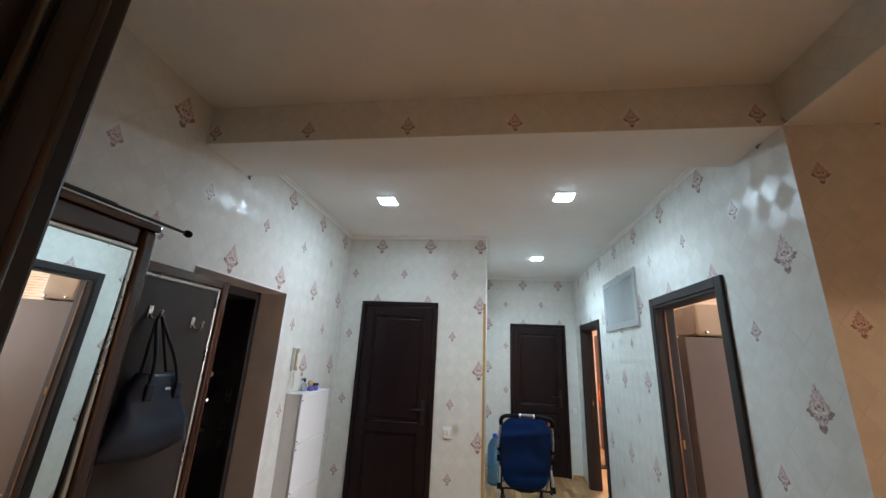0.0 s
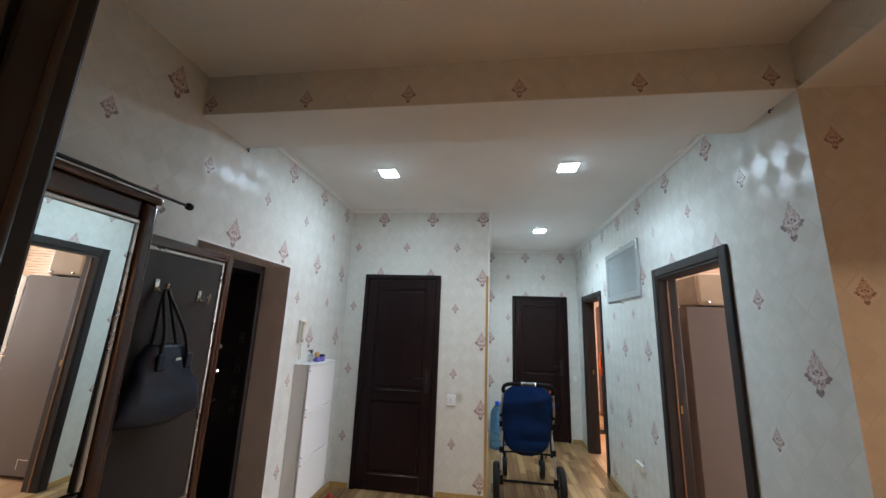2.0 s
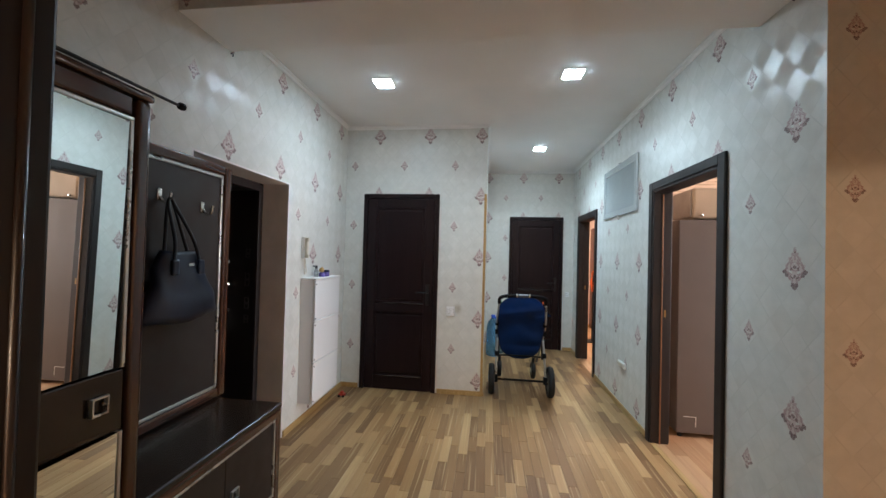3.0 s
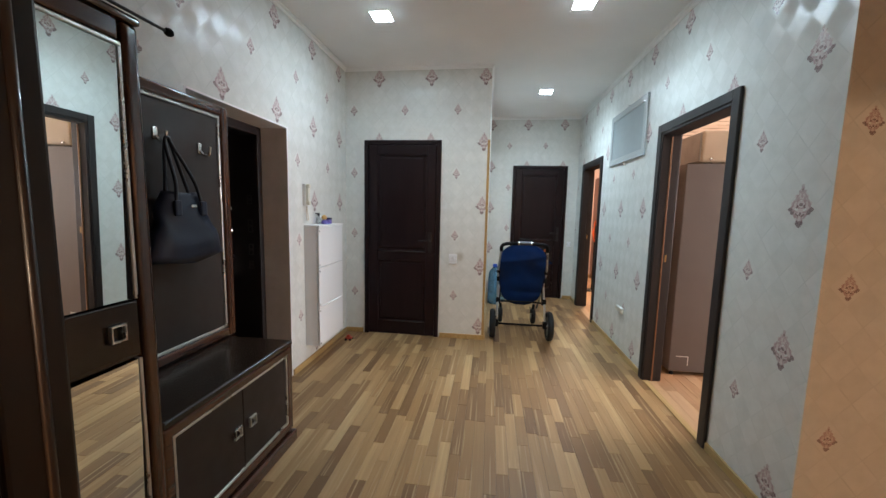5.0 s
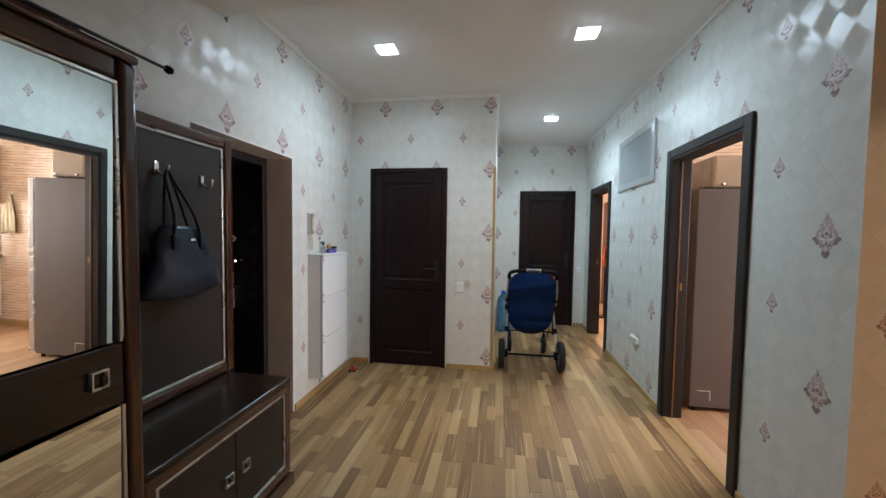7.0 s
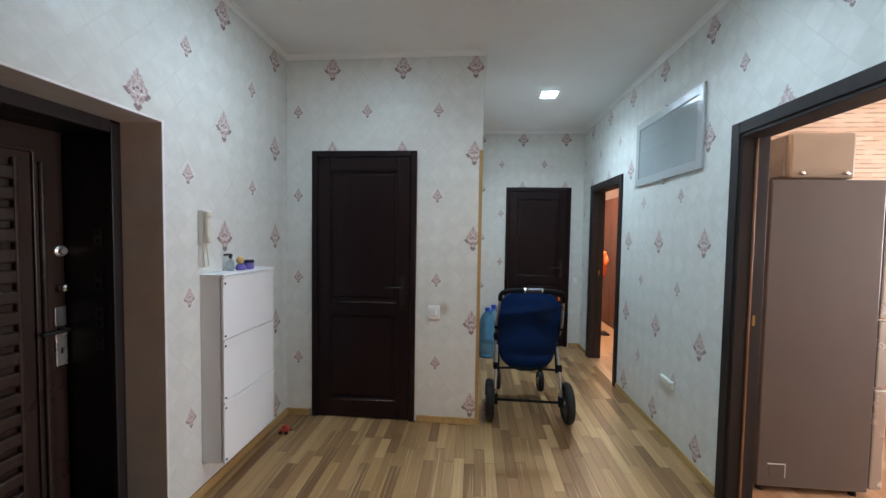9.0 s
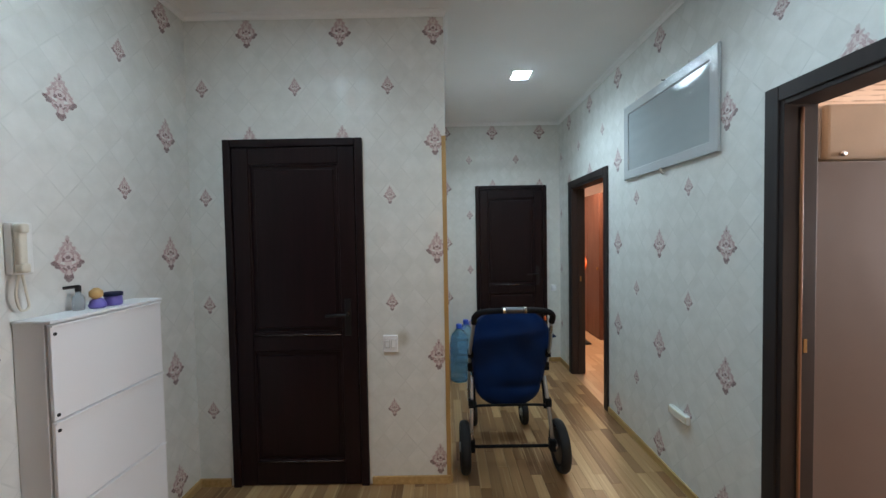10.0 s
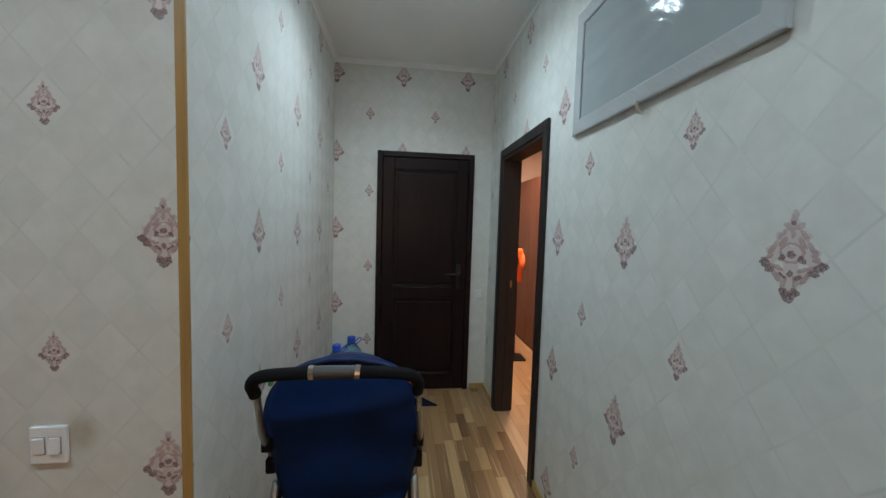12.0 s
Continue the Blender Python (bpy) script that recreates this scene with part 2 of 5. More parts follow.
M = dict(
    paper=wallpaper(), ceiling=plain("ceiling_paint", (0.87, 0.87, 0.86), 0.6, vary=0.035, scale=2.5, grain=120, bump=0.12),
    door=wood("wenge_door", (0.009, 0.0045, 0.0055), (0.016, 0.0075, 0.009), 0.34, bump=0.05, spec=0.22), casing=wood("wenge_casing", (0.012, 0.008, 0.008), (0.021, 0.0135, 0.013), 0.55, bump=0.08),
    mahog=wood("glossy_mahogany", (0.050, 0.017, 0.009), (0.098, 0.034, 0.016), 0.16, coat=0.5, bump=0.04), mahogh=wood("glossy_mahogany_rail", (0.050, 0.017, 0.009), (0.098, 0.034, 0.016), 0.16, axis=1, coat=0.5, bump=0.04),
    leafdark=wood("near_black_wenge", (0.007, 0.004, 0.003), (0.014, 0.008, 0.006), 0.30, bump=0.05), leafgloss=wood("glossy_wenge_edge", (0.010, 0.006, 0.004), (0.02, 0.011, 0.008), 0.30, coat=0.25, bump=0.0), brownwood=wood("dark_brown_wood", (0.016, 0.009, 0.006), (0.034, 0.018, 0.011), 0.22, axis=1, bump=0.02),
    leather=plain("brown_leatherette", (0.030, 0.019, 0.015), 0.58, vary=0.2, grain=260, bump=0.25), trim=plain("silver_trim", (0.62, 0.60, 0.56), 0.3, 0.75, 0.06),
    chrome=plain("chrome", (0.75, 0.74, 0.72), 0.12, 1.0, 0.04), mirror=mirror_mat(), navy=plain("navy_leather", (0.0075, 0.0135, 0.036), 0.36, vary=0.3, grain=180, bump=0.3),
    strap=plain("black_leather", (0.014, 0.015, 0.02), 0.4), white=plain("white_laminate", (0.84, 0.845, 0.86), 0.5, vary=0.012, scale=3), plastic=plain("white_plastic", (0.80, 0.80, 0.77), 0.35, vary=0.04),
    cream=plain("aged_cream_plastic", (0.68, 0.64, 0.53), 0.35, vary=0.06), blue=plain("royal_blue_fabric", (0.0035, 0.021, 0.098), 0.8, vary=0.3, scale=5, grain=420, bump=0.5, spec=0.18),
    navyfab=plain("dark_blue_fabric", (0.008, 0.013, 0.05), 0.8, vary=0.25, grain=420, bump=0.5), rubber=plain("black_rubber", (0.013, 0.013, 0.014), 0.6, vary=0.2, spec=0.3),
    foam=plain("black_foam", (0.009, 0.009, 0.010), 0.9, vary=0.2, bump=0.4, spec=0.15), tube=plain("brushed_tube", (0.42, 0.42, 0.42), 0.3, 0.9, 0.08), reveal=plain("taupe_paint", (0.84, 0.81, 0.815), 0.5, vary=0.07, bump=0.15),
    steel=plain("black_steel", (0.008, 0.008, 0.009), 0.4), leafbrown=wood("brown_film_leaf", (0.024, 0.013, 0.010), (0.046, 0.025, 0.018), 0.30), stone=stone_paper(),
    fridge=plain("warm_grey_enamel", (0.135, 0.114, 0.106), 0.36, vary=0.04, bump=0.06), fridgefront=plain("silver_enamel", (0.5, 0.49, 0.47), 0.25, 0.6, 0.04), beige=plain("beige_enamel", (0.45, 0.36, 0.26), 0.4, vary=0.05),
    pine=wood("varnished_pine", (0.36, 0.22, 0.075), (0.55, 0.37, 0.16), 0.35, axis=1), pinev=wood("varnished_pine_upright", (0.34, 0.19, 0.06), (0.52, 0.32, 0.12), 0.35), pink=plain("peach_paint", (0.62, 0.46, 0.38), 0.6, vary=0.04),
    wardrobe=wood("red_brown_veneer", (0.085, 0.028, 0.016), (0.16, 0.06, 0.034), 0.4), orange=plain("orange_cloth", (0.75, 0.13, 0.02), 0.7), kitchencab=wood("maple_veneer", (0.50, 0.36, 0.21), (0.62, 0.47, 0.30), 0.4),
    worktop=plain("worktop", (0.30, 0.27, 0.24), 0.35, vary=0.2), tile=plain("kitchen_tile", (0.55, 0.52, 0.48), 0.3), towel=plain("cream_towel", (0.66, 0.58, 0.40), 0.9, bump=0.6), film=film_wrapped(),
    frame=film_wrapped("film_wrapped_frame", (0.44, 0.465, 0.475), (0.52, 0.54, 0.55), 1.0, 0.10, 0.5), bottle=Net("clear_blue_plastic").set(base=(0.42, 0.72, 0.95), rough=0.12, trans=0.85, ior=1.25),
    clear=Net("clear_plastic").set(base=(0.75, 0.80, 0.82), rough=0.1, trans=0.8, ior=1.3), glossbrown=plain("glossy_brown_film", (0.045, 0.028, 0.022), 0.16, vary=0.2),
    cap=plain("blue_plastic", (0.02, 0.10, 0.62), 0.35), red=plain("red_plastic", (0.5, 0.05, 0.03), 0.35), purple=plain("purple_plastic", (0.15, 0.12, 0.42), 0.4), glow=glowing("lamp_diffuser", LED_COL, LED),
    plaster=plain("plaster", (0.62, 0.55, 0.47), 0.7), yellow=plain("ochre_plastic", (0.6, 0.38, 0.14), 0.5), green=plain("green_print", (0.06, 0.25, 0.08), 0.6), brass=plain("aged_brass", (0.35, 0.22, 0.09), 0.35, 0.9),
    doorbead=wood("polished_wenge_bead", (0.012, 0.006, 0.007), (0.020, 0.010, 0.011), 0.20, axis=0, coat=0.6, bump=0.0), stoplit=wood("kitchen_lit_wood", (0.20, 0.085, 0.035), (0.32, 0.14, 0.06), 0.4), darksteel=plain("worn_dark_steel", (0.10, 0.10, 0.105), 0.45, 0.85, 0.2)
)


# ---- mesh helpers ----
def box(bm, x0, x1, y0, y1, z0, z1, bevel=0.0, seg=2):
    vs = bmesh.ops.create_cube(bm, size=1.0)["verts"]
    for v in vs:
        v.co = ((x0 + x1) / 2 + v.co.x * (x1 - x0), (y0 + y1) / 2 + v.co.y * (y1 - y0), (z0 + z1) / 2 + v.co.z * (z1 - z0))
    if bevel:
        bmesh.ops.bevel(bm, geom=list({e for v in vs for e in v.link_edges}), offset=bevel, segments=seg, affect="EDGES", profile=0.5)
    return bm


def boxes(*lot, bevel=0.0):
    bm = bmesh.new()
    for b in lot:
        box(bm, *b, bevel=bevel)
    return bm


def tube(bm, points, radius, sides=10, caps=True):
    """A round bar along a line of points; radius may be a list."""
    pts = [Vector(p) for p in points]
    rad = radius if isinstance(radius, (list, tuple)) else [radius] * len(pts)
    rings, up = [], None
    for i, p in enumerate(pts):
        d = (pts[min(i + 1, len(pts) - 1)] - pts[max(i - 1, 0)]).normalized()
        a = up - d * up.dot(d) if up else d.orthogonal()
        a.normalize()
        up, b = a, d.cross(a)
        rings.append([bm.verts.new(p + rad[i] * (math.cos(k * math.tau / sides) * a + math.sin(k * math.tau / sides) * b)) for k in range(sides)])
    for r, q in zip(rings, rings[1:]):
        for k in range(sides):
            bm.faces.new((r[k], r[(k + 1) % sides], q[(k + 1) % sides], q[k]))
    if caps:
        bm.faces.new(rings[0][::-1]), bm.faces.new(rings[-1])
    return bm


def smooth_line(points, n=6):
    """A Catmull-Rom line through the points."""
    p = [Vector(q) for q in points]
    p = [p[0] * 2 - p[1]] + p + [p[-1] * 2 - p[-2]]
    out = []
    for a, b, c, d in zip(p, p[1:], p[2:], p[3:]):
        for k in range(n):
            t = k / n
            out.append(0.5 * (2 * b + (c - a) * t + (2 * a - 5 * b + 4 * c - d) * t * t + (3 * b - a - 3 * c + d) * t ** 3))
    return out + [p[-2]]


def lathe(bm, profile, centre=(0, 0, 0), axis="z", sides=24):
    """Turns a profile of (radius, height) round an axis."""
    rings = []
    for r, h in profile:
        ring = []
        for k in range(sides):
            a = k * math.tau / sides
            x, y = r * math.cos(a), r * math.sin(a)
            c = {"z": (x, y, h), "x": (h, x, y), "y": (y, h, x)}[axis]
            ring.append(bm.verts.new(Vector(c) + Vector(centre)))
        rings.append(ring)
    for r, q in zip(rings, rings[1:]):
        for k in range(sides):
            bm.faces.new((r[k], r[(k + 1) % sides], q[(k + 1) % sides], q[k]))
    bm.faces.new(rings[0][::-1]), bm.faces.new(rings[-1])
    return bm


def ring_frame(bm, ax, at, depth, a0, a1, b0, b1, w, bevel=0.0):
    """A mitred frame round a rectangle in a plane across the axis ax; (a, b) are the other two axes."""
    loops = []
    for d in (at, at + depth):
        for e in (0, w):
            c = ((a0 + e, b0 + e), (a1 - e, b0 + e), (a1 - e, b1 - e), (a0 + e, b1 - e))
            loops.append([bm.verts.new((d, p, q) if ax == "x" else (p, d, q)) for p, q in c])
    made = []
    for r, q in ((0, 1), (2, 3), (0, 2), (1, 3)):
        for k in range(4):
            made.append(bm.faces.new((loops[r][k], loops[r][(k + 1) % 4], loops[q][(k + 1) % 4], loops[q][k])))
    if bevel:
        edges = {e for f in made for e in f.edges if len({v for v in e.verts}) == 2}
        long_edges = [e for e in edges if any(e.verts[0] in l and e.verts[1] in l for l in loops)]
        bmesh.ops.recalc_face_normals(bm, faces=made)
        bmesh.ops.bevel(bm, geom=long_edges, offset=bevel, segments=2, affect="EDGES", profile=0.5)
    return bm


def part(name, bm, material, parent=None, label="", round_off=False):
    bmesh.ops.recalc_face_normals(bm, faces=bm.faces)
    me = bpy.data.meshes.new(name)
    bm.to_mesh(me)
    bm.free()
    me.materials.append(material)
    if round_off:
        for f in me.polygons:
            f.use_smooth = True
    ob = new(name, me)
    if parent:
        ob.parent = parent
        if parent.type == "EMPTY":
            ob.matrix_parent_inverse = Matrix.Translation(-parent.location)
    if label:
        ob["label"] = label
    return ob


def soft_box(name, b, material, parent, bevel=0.004, label=""):
    bm = bmesh.new()
    box(bm, *b, bevel=bevel)
    return part(name, bm, material, parent, label)


def thing(name, label, category, at=(0, 0, 0), group="", kind=""):
    """A top-level thing: an Empty at its base."""
    ob = new(name)
    ob.location = at
    return tagged(ob, label, category, group, kind)


def paper_uv(ob, pu, pv=0.146, px=0.0):
    """Lays paper on a wall, its motifs in step with pu along the wall and pv in height."""
    me = ob.data
    uv = me.uv_layers.new(name="UVMap")
    for f in me.polygons:
        for li in f.loop_indices:
            c = me.vertices[me.loops[li].vertex_index].co
            uv.data[li].uv = ((c.y - pu) if abs(f.normal.x) > 0.5 else (c.x - px), c.z - pv)
    return ob


def wall(name, lot, material, pu=0.0, px=0.0, label="cream damask wallpaper on plaster wall"):
    ob = part(name, boxes(*lot), material)
    paper_uv(ob, pu, 0.146, px)
    return tagged(ob, label, "wall", kind="structure")


# ---- large structure ----
P = M["paper"]
wall("wall_west", [(-1.705, XL, -0.55, 1.70, 0, 3), (-1.705, XL, 2.634, YN, 0, 3), (-1.705, XL, 1.70, 2.634, 1.948, 3)], P, 3.045)
wall("wall_north", [(-1.705, -1.281, YN, YN + 0.1, 0, 3), (-0.472, XC, YN, YN + 0.1, 0, 3), (-1.281, -0.472, YN, YN + 0.1, 2.05, 3)], P, 4.24, -0.047)
wall("wall_corridor", [(XC - 0.1, XC, YN + 0.1, YF, 0, 3)], P, 4.24)
wall("wall_far", [(XC - 0.1, 0.366, YF, YF + 0.15, 0, 3), (1.186, XR + 0.11, YF, YF + 0.15, 0, 3), (0.366, 1.186, YF, YF + 0.15, 2.05, 3)], P, 0, 0.03)
EAST = (XR, XR + 0.11)
wall("wall_east", [(*EAST, YB0 + 0.11, 2.235, 0, 3), (*EAST, 3.071, 4.647, 0, 3), (*EAST, 5.441, YF, 0, 3), (*EAST, 2.235, 3.071, 1.986, 3), (*EAST, 4.647, 5.441, 1.973, 3)], P, 1.732)
wall("wall_east_return", [(XR, 3.2, YB0, YB0 + 0.11, 0, 3)], P, 1.732, 1.712)
# out of view; the opening from x 1.8 to 2.7 is added to shape warm light
wall("unseen_wall_south", [(-1.705, -0.42, YS - 0.12, YS, 0, 3), (0.46, 1.8, YS - 0.12, YS, 0, 3), (2.7, 3.3, YS - 0.12, YS, 0, 3), (-0.42, 0.46, YS - 0.12, YS, 2.1, 3), (1.8, 2.7, YS - 0.12, YS, 2.05, 3)], P, 0, 0.2)
wall("wall_niche", [(3.2, 3.3, YS, YB0 + 0.11, 0, 3)], P, 0.3)
paper_uv(tagged(part("beam", boxes((XL, XR, YB0, YB1, ZB, 3.0)), P), "wallpapered ceiling beam across the hall", "beam", kind="structure"), 0.0, 2.346, -0.098)
tagged(part("beam_soffit", boxes((XL, XR, YB0, YB1, ZB - 0.004, ZB)), M["ceiling"]), "white painted underside of the beam", "beam", kind="structure")
tagged(part("side_beam_soffit", boxes((XR + 0.002, 3.2, YS, YB0, ZB - 0.004, ZB)), M["ceiling"]), "white painted underside of the side beam", "beam", kind="structure")
paper_uv(tagged(part("side_beam", boxes((XR, 3.2, YS, YB0, ZB, 3.0)), P), "wallpapered beam over the side opening", "beam", kind="structure"), 0.0, 0.08, 0.0)
tagged(part("ceiling", boxes((XL, XR, YB1, YF, ZC, ZC + 0.1)), M["ceiling"]), "white painted hall ceiling", "ceiling", kind="structure")
tagged(part("ceiling_front", boxes((XL, XR, YS, YB0, ZF, ZF + 0.1)), M["ceiling"]), "white painted ceiling before the beam", "ceiling", kind="structure")

# rooms seen through openings, and an unseen back room added to hold the bulbs
wall("kitchen_wall_north", [(XR + 0.11, 5.3, 4.05, 4.15, 0, 2.8)], M["stone"], 0, label="kitchen wall in stacked stone print wallpaper")
wall("kitchen_wall_west", [(XR + 0.11, XR + 0.118, YB0 + 0.11, 2.17, 0, 2.75), (XR + 0.11, XR + 0.118, 3.12, 4.05, 0, 2.75), (XR + 0.11, XR + 0.118, 2.17, 3.12, 2.045, 2.75)], M["stone"], 0, label="kitchen wall in stacked stone print wallpaper")
wall("kitchen_wall_east", [(5.3, 5.4, YB0, 2.15, 0, 2.8), (5.3, 5.4, 3.35, 4.15, 0, 2.8), (5.3, 5.4, 2.15, 3.35, 0, 0.85), (5.3, 5.4, 2.15, 3.35, 2.25, 2.8)], M["stone"], 0, label="kitchen wall in stacked stone print wallpaper")
wall("kitchen_wall_south", [(3.3, 5.3, YB0, YB0 + 0.11, 0, 2.8)], M["plaster"], 0, label="plain plaster kitchen wall")
tagged(part("kitchen_ceiling", boxes((XR + 0.11, 5.3, YB0 + 0.11, 4.05, 2.7, 2.8)), M["ceiling"]), "white kitchen ceiling", "ceiling", kind="structure")
wall("bedroom_walls", [(XR + 0.11, 4.6, 7.9, 8.0, 0, 2.8), (4.6, 4.7, 4.15, 8.0, 0, 2.8), (XR + 0.01, XR + 0.11, YF + 0.15, 8.0, 0, 2.8), (XR + 0.11, XR + 0.118, 4.15, 4.60, 0, 2.7), (XR + 0.11, XR + 0.118, 5.53, 5.99, 0, 2.7)], M["pink"], label="peach painted bedroom walls")
tagged(part("bedroom_ceiling", boxes((XR + 0.11, 4.6, 4.15, 7.9, 2.7, 2.8)), M["ceiling"]), "white bedroom ceiling", "ceiling", kind="structure")
wall("back_room_walls", [(-1.9, 3.3, -3.7, -3.6, 0, 2.8), (-2.0, -1.9, -3.7, YS - 0.12, 0, 2.8), (3.3, 3.4, -3.7, YS - 0.12, 0, 2.8)], M["pink"], label="peach painted walls of the unseen room added for the bulbs")
tagged(part("back_room_ceiling", boxes((-1.9, 3.3, -3.6, YS - 0.12, 2.7, 2.8)), M["ceiling"]), "white ceiling of the unseen room added behind", "ceiling", kind="structure")


def cove(name, lot):
    """A slim cornice under the ceiling: a bead and a chamfered fillet."""
    for (x0, y0), (x1, y1), (nx, ny), z in lot:
        bm = bmesh.new()
        prof = [(0, 0), (0.026, 0), (0.026, -0.006), (0.012, -0.014), (0.008, -0.03), (0, -0.034)]
        ends = [[bm.verts.new((x + nx * a, y + ny * a, z + b)) for a, b in prof] for x, y in ((x0, y0), (x1, y1))]
        for k in range(6):
            bm.faces.new((ends[0][k], ends[0][(k + 1) % 6], ends[1][(k + 1) % 6], ends[1][k]))
        bm.faces.new(ends[0]), bm.faces.new(ends[1][::-1])
        tagged(part(name, bm, M["ceiling"]), "slim white ceiling cornice", "cornice", kind="structure")


cove("trim", [((XL, YB1), (XL, YN), (1, 0), ZC), ((XL, YN), (XC, YN), (0, -1), ZC), ((XC, YN), (XC, YF), (1, 0), ZC), ((XC, YF), (XR, YF), (0, -1), ZC), ((XR, YB1), (XR, YF), (-1, 0), ZC)])


def skirting(lot):
    for b in lot:
        ob = part("baseboard", boxes(b, bevel=0.003), M["pine"])
        tagged(ob, "narrow yellow varnished pine skirting", "skirting board", kind="structure")


BH = 0.048
skirting([(XL, XL + 0.014, 2.64, YN, 0, BH), (XL, -1.30, YN - 0.014, YN, 0, BH), (-0.455, XC, YN - 0.014, YN, 0, BH), (XC, XC + 0.014, YN, YF, 0, BH), (XC + 0.014, 0.350, YF - 0.014, YF, 0, BH),
          (1.202, XR, YF - 0.014, YF, 0, BH), (XR - 0.014, XR, YB0, 2.174, 0, BH), (XR - 0.014, XR, 3.132, 4.586, 0, BH), (XR - 0.014, XR, 5.502, YF - 0.014, 0, BH), (XR - 0.014, 3.2, YB0 - 0.014, YB0, 0, BH),
          (XR + 0.118, 5.3, 4.036, 4.05, 0, 0.07), (XR + 0.12, 4.6, 7.886, 7.9, 0, 0.07)])
tagged(part("corner_trim", boxes((XC - 0.022, XC + 0.003, YN - 0.005, YN + 0.004, 0, 2.06), bevel=0.001), M["pinev"]), "ochre wooden corner guard strip", "corner trim", kind="structure")
tagged(part("threshold", boxes((XR - 0.012, XR + 0.03, 2.258, 3.048, 0, 0.006), bevel=0.002), M["pine"]), "yellow door threshold strip", "threshold", kind="structure")


# ---- doors ----
def panel_door(name, x0, x1, y, label, handle_x, lever=-1, mid=0.87):
    """A closed two-panel door with its flush frame in a wall that faces -y."""
    d = thing(name, label, "door", ((x0 + x1) / 2, y, 0), kind="structure")
    fr = bmesh.new()
    w, zt = 0.045, 2.055
    for b in ((x0, x0 + w, 0, zt), (x1 - w, x1, 0, zt), (x0 + w, x1 - w, zt - w, zt)):
        box(fr, b[0], b[1], y - 0.022, y + 0.09, b[2], b[3], 0.005)
    part("door_frame", fr, M["door"], d)
    a, b = x0 + w + 0.003, x1 - w - 0.003
    st = 0.095
    for nm, q in (("stile", (a, a + st, 0.008, zt - w - 0.003)), ("stile", (b - st, b, 0.008, zt - w - 0.003)), ("rail", (a + st, b - st, zt - w - 0.10, zt - w - 0.003)),
                  ("rail", (a + st, b - st, mid - 0.055, mid + 0.05)), ("rail", (a + st, b - st, 0.008, 0.15))):
        soft_box(nm, (q[0], q[1], y - 0.014, y + 0.03, q[2], q[3]), M["door"], d, 0.005)
    for z0, z1 in ((0.15, mid - 0.055), (mid + 0.05, zt - w - 0.10)):
        pn = bmesh.new()
        box(pn, a + st, b - st, y + 0.002, y + 0.02, z0, z1)
        box(pn, a + st + 0.03, b - st - 0.03, y - 0.007, y + 0.004, z0 + 0.03, z1 - 0.03, 0.006)
        part("panel", pn, M["door"], d)
        part("moulding", ring_frame(bmesh.new(), "y", y - 0.010, 0.014, a + st, b - st, z0, z1, 0.010, 0.003), M["door"], d)
    for z in (0.15, mid + 0.038):
        part("bead", tube(bmesh.new(), [(a + st + 0.004, y - 0.013, z), (b - st - 0.004, y - 0.013, z)], 0.0075, 20), M["doorbead"], d, "polished rail bead", True)
    h = bmesh.new()
    box(h, handle_x - 0.019, handle_x + 0.019, y - 0.021, y - 0.014, 0.90, 1.12, 0.004)
    lathe(h, [(0.009, 0), (0.009, -0.045)], (handle_x, y - 0.02, 1.03), "y", 12)
    tube(h, smooth_line([(handle_x, y - 0.062, 1.03), (handle_x + lever * 0.05, y - 0.064, 1.031), (handle_x + lever * 0.12, y - 0.058, 1.027)]), 0.0085)
    part("door_handle", h, M["steel"], d, "dark bronze lever handle")
    return d


panel_door("door_1", -1.281, -0.472, YN, "closed dark wenge two-panel interior door", -0.575)
panel_door("door_2", 0.366, 1.186, YF, "closed dark wenge door at corridor end", 1.075)


def open_casing(name, y0, y1, zt, label):
    """A lined opening in the east wall, with flat architraves on the hall side and no leaf in it."""
    d = thing(name, label, "door frame", (XR, (y0 + y1) / 2, 0), kind="structure")
    for nm, b in (("architrave", (y0, y0 + 0.062, 0, zt)), ("architrave", (y1 - 0.062, y1, 0, zt)), ("head_architrave", (y0 + 0.062, y1 - 0.062, zt - 0.062, zt))):
        soft_box(nm, (XR - 0.02, XR - 0.0005, b[0], b[1], b[2], b[3]), M["casing"], d, 0.004)
    for nm, b in (("jamb", (y0 + 0.054, y0 + 0.080, 0, zt - 0.055)), ("jamb", (y1 - 0.080, y1 - 0.054, 0, zt - 0.055)), ("head_jamb", (y0 + 0.080, y1 - 0.080, zt - 0.081, zt - 0.055))):
        soft_box(nm, (XR - 0.012, XR + 0.122, b[0], b[1], b[2], b[3]), M["casing"], d, 0.003)
    # kitchen light on the stop edges is put into their orange-brown colour
    for nm, b in (("door_stop", (y0 + 0.080, y0 + 0.090, 0, zt - 0.093)), ("door_stop", (y1 - 0.090, y1 - 0.080, 0, zt - 0.093))):
        soft_box(nm, (XR + 0.050, XR + 0.060, b[0], b[1], b[2], b[3]), M["stoplit" if y0 < 3 else "casing"], d, 0.003, "brown stop strip")
    soft_box("strike_plate", (XR + 0.074, XR + 0.088, y1 - 0.082, y1 - 0.0785, 0.985, 1.04), M["brass"], d, 0.001, "small brass strike plate")
    for nm, b in (("architrave", (y0, y0 + 0.062)), ("architrave", (y1 - 0.062, y1))):
        soft_box(nm, (XR + 0.1185, XR + 0.135, b[0], b[1], 0, zt), M["casing"], d, 0.004)
    return d


